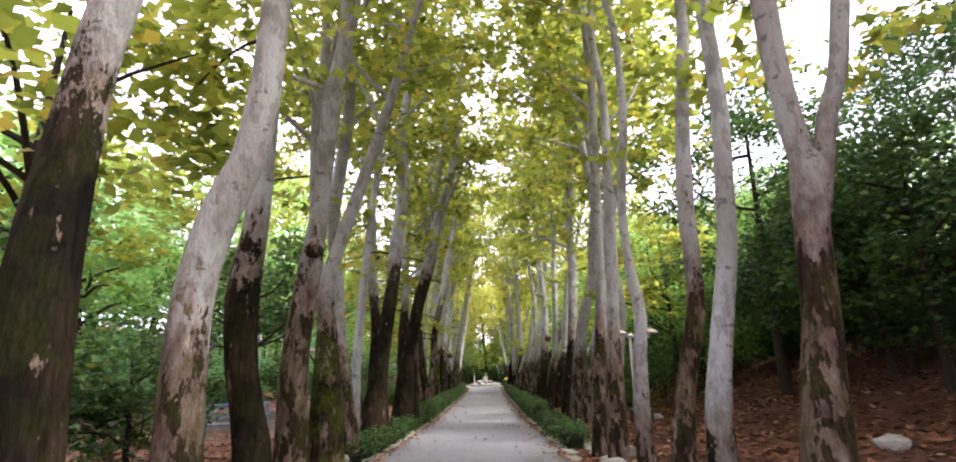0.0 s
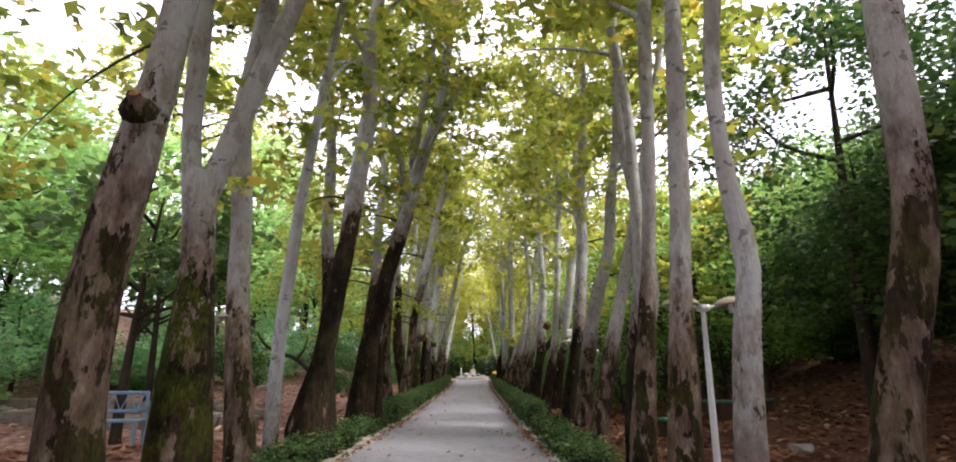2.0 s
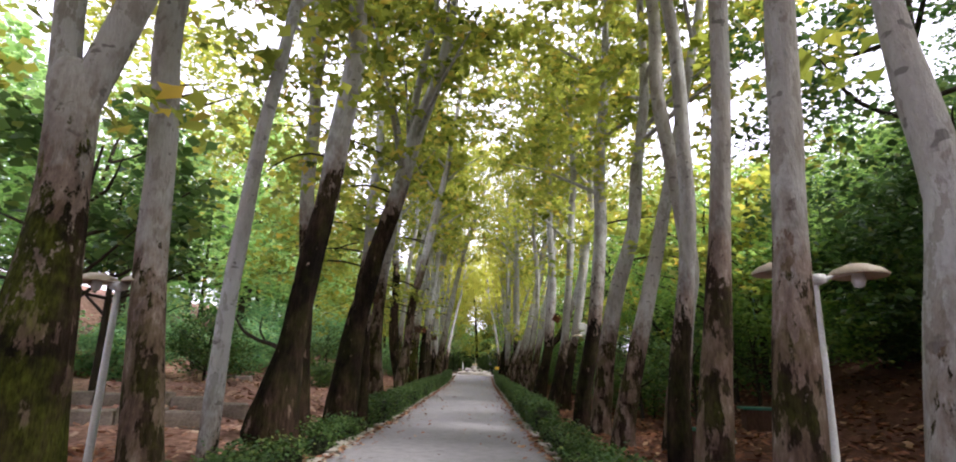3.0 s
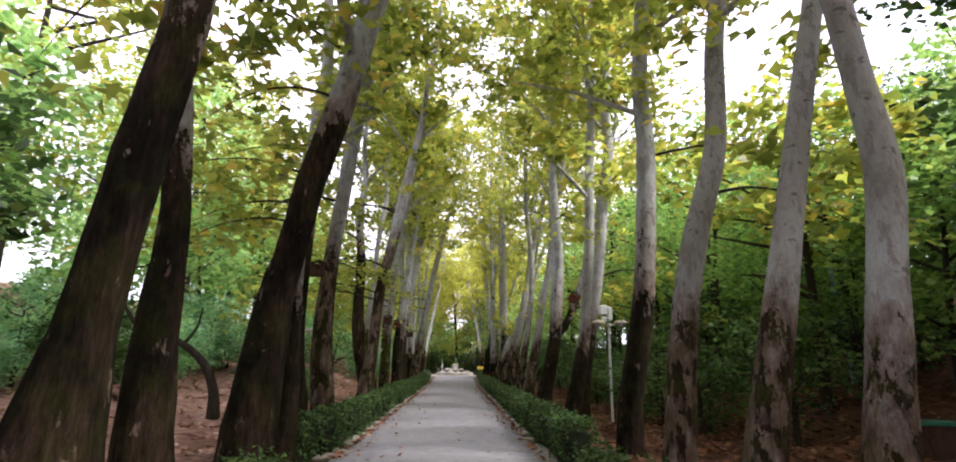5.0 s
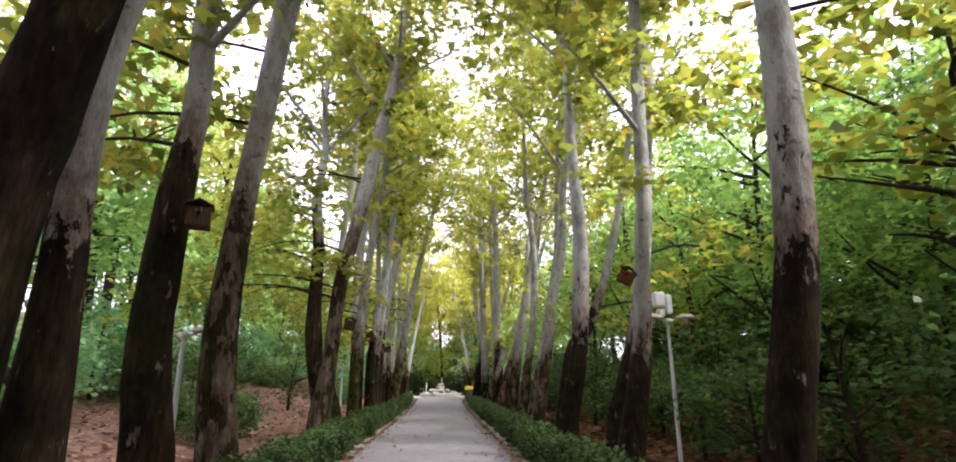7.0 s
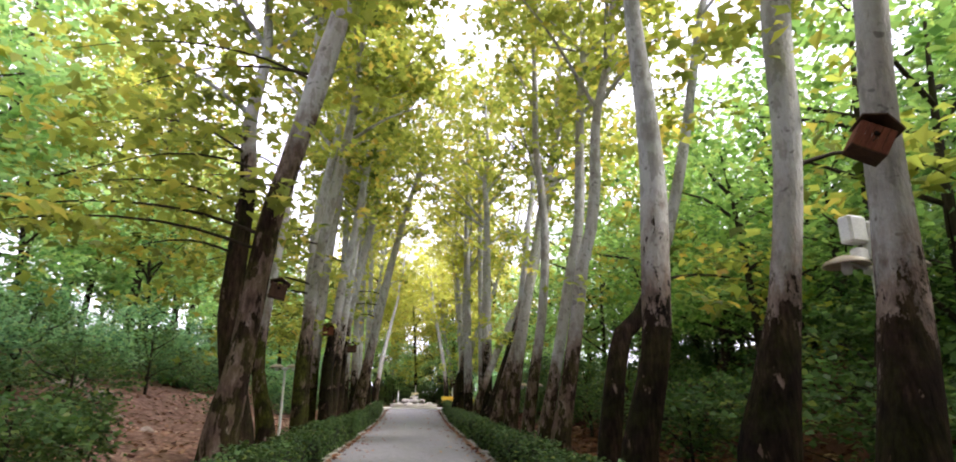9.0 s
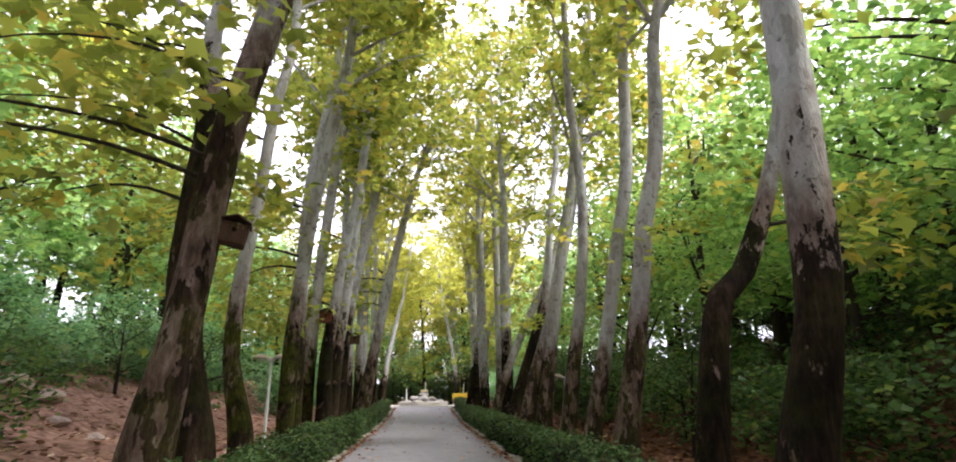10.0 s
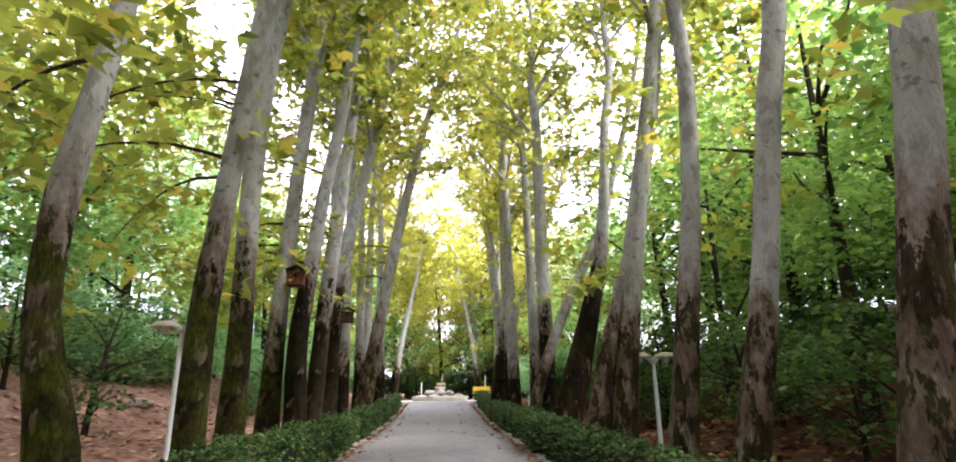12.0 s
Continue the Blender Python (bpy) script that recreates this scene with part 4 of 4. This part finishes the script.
garden_lamp(-3.3, 47.2, 2.3, ((1, 0.2), (-1, 0.2)))


# ---- nest boxes on the trunks ----
def nest_box(x, y, z, turn, wood, size=1.0, tilt=0.0):
    house = new("nest_box")
    house.location, house.rotation_euler, house.scale = (x, y, z), (0, radians(tilt), radians(turn)), (size, size, size)
    tagged(house, "red-brown slatted wooden nest box hung on a trunk" if wood == BOX_WOOD else "dark weathered wooden nest box hung on a trunk", "nest box", "nest boxes on the trunks")
    fronts = [slab((0.052, 0.018, 0.24), (-0.112 + 0.056 * k, -0.12, 0.12), wood, "front_slat", house, soft=0.004) for k in range(5)]
    for side in (-1, 1):
        slab((0.018, 0.22, 0.25), (0.138 * side, 0, 0.125), wood, "side_board", house, soft=0.004)
    slab((0.26, 0.018, 0.25), (0, 0.118, 0.125), wood, "back_board", house, soft=0.004)
    slab((0.29, 0.25, 0.02), (0, 0, 0.0), DARK_WOOD, "floor_board", house, soft=0.004)
    for side in (-1, 1):
        slab((0.2, 0.34, 0.018), (0, 0, 0), DARK_WOOD, "roof_board", house, soft=0.004).matrix_basis = pose(0.082 * side, -0.02, 0.29, 0, 24 * side, 0)
    # flat disc on the uncut slat, its dark colour stands for inner shade
    lathe(((0.0, 0.0), (0.026, 0.0), (0.026, 0.004), (0.0, 0.004)), 12, HOLE_SHADE, "hole", fronts[2], "flat dark disc painted as the shaded entrance").matrix_basis = pose(0, -0.136, 0.15, 90)
    rod(((0, -0.13, 0.08, 0.008), (0, -0.2, 0.085, 0.007)), 6, DARK_WOOD, "perch", fronts[2])
    return house


nest_box(-2.3, 20.98, 2.94, 20, DARK_WOOD, 0.8)
nest_box(2.72, 23.1, 2.78, -20, BOX_WOOD, 0.7, 30)
nest_box(-1.88, 28.15, 2.68, 15, DARK_WOOD, 0.78, 10)
nest_box(-2.72, 38.7, 3.35, 10, BOX_WOOD, 1.1)
nest_box(-2.4, 43.0, 3.2, 10, DARK_WOOD, 1.1)


# ---- park furniture and stones ----
def park_bench(x, y, turn):
    bench = new("park_bench")
    bench.location, bench.rotation_euler = (x, y, float(ground_height(x, y))), (0, 0, radians(turn))
    tagged(bench, "faded blue metal park bench with lattice back", "bench")
    for side in (-1, 1):
        for yy, h in ((-0.2, 0.42), (0.2, 0.84)):
            slab((0.045, 0.045, h + 0.06), (0.62 * side, yy, h / 2 - 0.03), BLUE, "leg", bench)
        slab((0.045, 0.42, 0.04), (0.62 * side, 0, 0.6), BLUE, "armrest", bench)
    for k in range(4):
        slab((1.28, 0.09, 0.03), (0, -0.17 + 0.11 * k, 0.44), BLUE, "seat_slat", bench)
    for z in (0.56, 0.82):
        slab((1.28, 0.03, 0.05), (0, 0.2, z), BLUE, "back_rail", bench)
    for k in range(12):
        a = (-0.58 + 0.106 * k, 0.2, 0.57)
        b = (a[0] + (0.1 if k % 2 else -0.0) + (0.0 if k % 2 else 0.1), 0.2, 0.81)
        a, b = ((a[0] + 0.1, 0.2, 0.57), (b[0] - 0.1, 0.2, 0.81)) if k % 2 else (a, b)
        rod(((*a, 0.01), (*[(p + q) / 2 for p, q in zip(a, b)], 0.01), (*b, 0.01)), 5, BLUE, "lattice_bar", bench)
    return bench


park_bench(-5.0, 12.6, 12)


def boulder(x, y, size, seed, material, label, name="boulder", flat=0.7, group=""):
    rng = np.random.default_rng(seed)
    bm = bmesh.new()
    bmesh.ops.create_icosphere(bm, subdivisions=2, radius=1.0)
    planes = [(Vector(rng.normal(0, 1, 3)).normalized(), rng.uniform(0.5, 0.85)) for _ in range(14)]
    for v in bm.verts:
        for way, far in planes:
            d = v.co.dot(way)
            if d > far:
                v.co -= way * (d - far)
        v.co *= 1 + 0.06 * noise.noise(v.co * 2.3 + Vector((seed, 0, 0)))
    bmesh.ops.scale(bm, vec=(size * rng.uniform(0.85, 1.2), size * rng.uniform(0.8, 1.1), size * flat), verts=bm.verts)
    ob = part(name, bm, material, None)
    ob.location = (x, y, float(ground_height(x, y)) + 0.3 * size * flat)
    ob.rotation_euler = (0, 0, rng.uniform(0, 6))
    return tagged(ob, label, "stone", group)


for n, (x, y, size) in enumerate(((-7.5, 35.5, 0.42), (-6.7, 34.6, 0.3), (-5.6, 33.8, 0.2), (-8.6, 36.2, 0.5), (-5.2, 40.0, 0.26), (-6.6, 41.5, 0.34))):
    boulder(x, y, size, 100 + n, PINK_STONE, "pinkish pale boulder lying among shrubs", flat=0.5, group="boulders")
for n, (x, y, size) in enumerate(((5.4, 7.8, 0.24), (3.7, 8.2, 0.18), (2.55, 9.9, 0.2), (2.25, 10.6, 0.24), (2.4, 11.4, 0.2), (2.1, 8.6, 0.18), (2.75, 12.2, 0.2), (-2.2, 10.4, 0.18), (-2.05, 12.2, 0.16), (2.0, 12.9, 0.16), (5.4, 13.2, 0.25), (5.0, 17.2, 0.3))):
    boulder(x, y, size, 130 + n, STONE, "weathered grey field stone at the edge of the walk", "field_stone", 0.62, "field stones")


slab_rng = random.Random(33)
for n in range(16):
    y = 6.6 + 0.52 * n
    boulder(slab_rng.uniform(1.95, 2.5) if n % 4 else -slab_rng.uniform(1.9, 2.15), y, slab_rng.uniform(0.16, 0.27), 160 + n, STONE, "broken flat grey stone slab beside the walk", "flat_stone", 0.32, "broken slabs")


def utility_box(x, y, turn, size):
    box = new("utility_box")
    box.location, box.rotation_euler = (x, y, float(ground_height(x, y))), (0, 0, radians(turn))
    tagged(box, "dark brown box with a flat green lid on the bank", "box", "lidded boxes on the bank")
    slab((0.62 * size, 0.45 * size, 0.5 * size), (0, 0, 0.2 * size), DARK_WOOD, "body", box)
    slab((0.74 * size, 0.56 * size, 0.05), (0, 0, 0.47 * size), GREEN_PAINT, "lid", box, "green lid")
    return box


utility_box(4.35, 15.9, 10, 0.8)
utility_box(6.2, 18.2, -8, 0.9)
utility_box(6.9, 17.6, 4, 0.8)

KERB_STONE = speckled("stained kerb stone", ((0.3, (0.12, 0.095, 0.08)), (0.5, (0.22, 0.18, 0.155)), (0.7, (0.33, 0.285, 0.25))), 3.5, 0.9, 0.02, 26)
pole = rod(((9.1, 23.6, 0.9, 0.045), (8.8, 23.4, 3.1, 0.045), (8.54, 23.2, 5.3, 0.04)), 8, PALE_BLUE, "blue_pole", None)
tagged(pole, "thin leaning pale blue pipe standing among shrubs", "pole")
limb = rod(((-6.5, 22.5, 2.6, 0.03), (-6.2, 22.5, 2.2, 0.045), (-5.73, 22.5, 1.95, 0.055), (-5.33, 22.5, 1.84, 0.065), (-4.96, 22.5, 1.6, 0.075), (-4.68, 22.5, 1.3, 0.085), (-4.5, 22.5, 0.85, 0.1), (-4.45, 22.5, 0.3, 0.14)), 9, WOOD_BARK, "leaning_tree", None)
tagged(limb, "dark bare bent small trunk leaning over the leaf litter", "tree")
rod(((-5.55, 22.5, 1.9, 0.035), (-5.75, 22.48, 2.25, 0.028), (-5.72, 22.46, 2.6, 0.015)), 6, WOOD_BARK, "twig", limb)
rod(((-5.2, 22.5, 1.76, 0.04), (-4.98, 22.52, 2.1, 0.03), (-4.9, 22.5, 2.5, 0.015)), 6, WOOD_BARK, "twig", limb)
bench_stone = slab((0.95, 0.42, 0.2), (0, 0, 0.06), KERB_STONE, "flat_stone", None, turn=8, soft=0.03)
bench_stone.location = (-7.6, 25.8, float(ground_height(-7.6, 25.8)))
tagged(bench_stone, "low pale flat stone slab lying on leaf litter", "stone")




def kerb_wall(points, seed):
    """A low channel edge of laid stone blocks."""
    rng = random.Random(seed)
    wall = tagged(new("kerb_wall"), "low pale stone channel edge in the wood", "low wall")
    wall.location = (*points[0], float(ground_height(*points[0])))
    wall_to = Matrix.Translation(-wall.location)
    for (xa, ya), (xb, yb) in zip(points, points[1:]):
        far = math.hypot(xb - xa, yb - ya)
        turn = math.degrees(math.atan2(yb - ya, xb - xa))
        k = max(1, int(far / 0.6))
        for i in range(k):
            u = (i + 0.5) / k
            x, y = xa + (xb - xa) * u, ya + (yb - ya) * u
            block = slab((far / k - 0.02, 0.3, 0.34 + rng.uniform(-0.04, 0.05)), (0, 0, 0), KERB_STONE, "kerb_block", wall, soft=0.025)
            block.matrix_basis = wall_to @ pose(x, y, float(ground_height(x, y)) + 0.06, rng.uniform(-2, 2), rng.uniform(-2, 2), turn + rng.uniform(-1.5, 1.5))
    return wall


kerb_wall(((-3.6, 15.2), (-7.0, 15.0), (-13.0, 15.6)), 3)
kerb_wall(((-3.9, 17.4), (-8.0, 17.0), (-14.0, 17.4)), 4)


# ---- the round place at the end of the walk ----
PALE_PAVE = speckled("pale plaza paving", ((0.3, (0.50, 0.48, 0.46)), (0.7, (0.66, 0.64, 0.62))), 2, 0.8, 0.004, 50)
turn = np.linspace(0, 2 * np.pi, 48, endpoint=False)
v = np.concatenate([[(0, 64, 1.075)], np.stack([7 * np.cos(turn), 64 + 5.8 * np.sin(turn), np.full(48, 1.07)], 1), np.stack([7 * np.cos(turn), 64 + 5.8 * np.sin(turn), np.full(48, 0.8)], 1)])
f = [(0, 1 + i, 1 + (i + 1) % 48) for i in range(48)] + [(1 + i, 49 + i, 49 + (i + 1) % 48, 1 + (i + 1) % 48) for i in range(48)]
tagged(mesh_object("plaza", v, f, PALE_PAVE), "pale paved round place at the end of the walk", "pavement", kind="structure")


FOUNTAIN_STONE = speckled("weathered fountain rock", ((0.3, (0.14, 0.125, 0.12)), (0.7, (0.38, 0.35, 0.34))), 6, 0.9, 0.04, 22)
TOP_STONE = speckled("yellowed top stone", ((0.3, (0.36, 0.30, 0.16)), (0.7, (0.52, 0.46, 0.3))), 4, 0.9)


def rock_fountain(x, y, z):
    fountain = new("rock_fountain")
    fountain.location = (x, y, z)
    tagged(fountain, "round fountain of piled pale rocks with a small white top", "fountain")
    lathe(((1.55, -0.05), (1.6, 0.22), (1.5, 0.26), (1.36, 0.25), (1.3, 0.05), (0.0, 0.05)), 28, STONE, "basin", fountain)
    rng = random.Random(8)
    spots_round = [(1.2 * math.cos(a), 1.2 * math.sin(a), 0.16, 0.4) for a in np.linspace(0, 6.283, 11)[:-1]] + [(0.62 * math.cos(a), 0.62 * math.sin(a), 0.42, 0.36) for a in np.linspace(0.4, 6.7, 7)[:-1]] + [(0, 0, 0.7, 0.36)]
    for n, (a, b, c, size) in enumerate(spots_round):
        rock = boulder(a, b, size * (0.8 + 0.4 * ((n * 7) % 5) / 4), 200 + n, FOUNTAIN_STONE if n % 3 else STONE, "", "rock", 0.55)
        del rock["category"]
        rock.parent, rock.location = fountain, (a, b, c)
    slab((0.5, 0.3, 0.12), (0.05, 0, 0.92), TOP_STONE, "top_stone", fountain, "yellowed flat top stone")
    rod(((0.1, 0, 0.92, 0.03), (0.1, 0, 1.2, 0.03), (0.1, 0, 1.5, 0.02)), 6, STONE, "spout", fountain)
    return fountain


rock_fountain(0.05, 61.6, 1.07)


def yellow_bench(x, y, turn):
    bench = new("yellow_bench")
    bench.location, bench.rotation_euler = (x, y, 1.075), (0, 0, radians(turn))
    tagged(bench, "small yellow painted metal bench at the round place", "bench", "yellow benches")
    slab((1.1, 0.4, 0.06), (0, 0, 0.42), YELLOW, "seat", bench)
    slab((1.1, 0.05, 0.3), (0, 0.2, 0.66), YELLOW, "backrest", bench)
    for side in (-1, 1):
        slab((0.06, 0.36, 0.42), (0.45 * side, 0, 0.2), DARK_WOOD, "leg", bench)
    return bench


yellow_bench(2.7, 65.6, 0)
yellow_bench(4.0, 65.2, -15)
for x, y, h in ((3.0, 66.6, 1.5), (2.62, 45.0, 0.85), (-1.2, 68.0, 1.2)):
    z = float(ground_height(x, y)) if y < 58 else 1.07
    stake = rod(((x, y, z - 0.1, 0.035), (x, y, z + 0.5 * h, 0.035), (x, y, z + h, 0.03)), 8, WHITE_PAINT, "white_post", None)
    tagged(stake, "short white painted post beside the walk", "post", "white posts")


# ---- fallen leaves and edging ----
LITTER = leaf_material("dry fallen leaves", (0.05, 0.021, 0.013), (0.145, 0.058, 0.033), (0.29, 0.12, 0.066), (0.50, 0.34, 0.22), shine=0.7, glow=0.12)


LITTER_PALE = leaf_material("bleached fallen leaves", (0.13, 0.06, 0.042), (0.29, 0.142, 0.10), (0.46, 0.26, 0.19), (0.62, 0.48, 0.38), shine=0.7, glow=0.12)


def fallen(count, x_of, y0, y1, size, lift, label, seed, material=None):
    rng = np.random.default_rng(seed)
    x, y = x_of(rng, count), rng.uniform(y0, y1, count)
    z = np.where(np.abs(x) < 1.62, rise(y) + 0.035, ground_height(x, y)) + lift
    a, s = rng.uniform(0, 2 * np.pi, count), size * rng.uniform(0.5, 1.3, count)
    tip = np.stack([np.cos(a), np.sin(a), rng.uniform(-0.1, 0.5, count)], 1)
    side = np.stack([-np.sin(a), np.cos(a), rng.uniform(-0.4, 0.4, count)], 1)
    c = np.stack([x, y, z], 1)
    v = np.stack([c - tip * s[:, None] * 0.5, c + side * s[:, None] * 0.4, c + tip * s[:, None] * 0.6, c - side * s[:, None] * 0.4], 1).reshape(-1, 3)
    ob = mesh_object("fallen_leaves", v, np.arange(4 * count).reshape(-1, 4), material or LITTER)
    return tagged(ob, label, "leaves", kind="stuff")


fallen(34000, lambda r, k: 2.2 + r.gamma(1.6, 3.0, k), 3, 58, 0.13, 0.03, "dry brown leaves strewn on the bank", 301)
fallen(8000, lambda r, k: -2.2 - r.gamma(1.6, 3.0, k), 3, 13, 0.12, 0.03, "dry brown leaves strewn under the western trees", 305)
fallen(13000, lambda r, k: -2.2 - r.gamma(1.6, 3.0, k), 13, 58, 0.12, 0.03, "pale dry leaves strewn under the trees", 302, LITTER_PALE)
fallen(1500, lambda r, k: r.choice((-1, 1), k) * np.abs(1.62 - r.gamma(1.0, 0.32, k)), 4, 57, 0.075, 0.008, "a few dry leaves blown on the walk", 303)
fallen(7000, lambda r, k: r.choice((-1, 1), k) * r.uniform(1.5, 2.1, k), 4, 57, 0.1, 0.02, "dry leaves gathered along the hedges", 304)

# the ragged stone edging of the walk
bpy_path = bpy.data.objects["path"]
rng_edge = random.Random(12)
shapes = []
for n in range(5):
    bm = bmesh.new()
    bmesh.ops.create_cube(bm, size=1.0)
    bmesh.ops.scale(bm, vec=(0.26, 0.34, 0.12), verts=bm.verts)
    for vert in bm.verts:
        vert.co += Vector((rng_edge.uniform(-0.04, 0.04), rng_edge.uniform(-0.05, 0.05), rng_edge.uniform(-0.015, 0.015)))
    bmesh.ops.bevel(bm, geom=bm.edges[:], offset=0.02, segments=1, affect="EDGES")
    me = bpy.data.meshes.new("edge_stone")
    bm.to_mesh(me)
    bm.free()
    me.materials.append(STONE)
    shapes.append(me)
for side in (-1, 1):
    y = 6.0
    while y < 57.5:
        ob = new("edge_stone", rng_edge.choice(shapes))
        ob.parent = bpy_path
        ob.matrix_basis = pose(side * (1.68 + rng_edge.uniform(-0.06, 0.1)), y, float(rise(y)) - 0.035 + rng_edge.uniform(-0.03, 0.01), rng_edge.uniform(-5, 5), rng_edge.uniform(-6, 6), rng_edge.uniform(-14, 14))
        y += rng_edge.choice((0.36, 0.38, 0.4, 0.44, 0.75, 1.1))
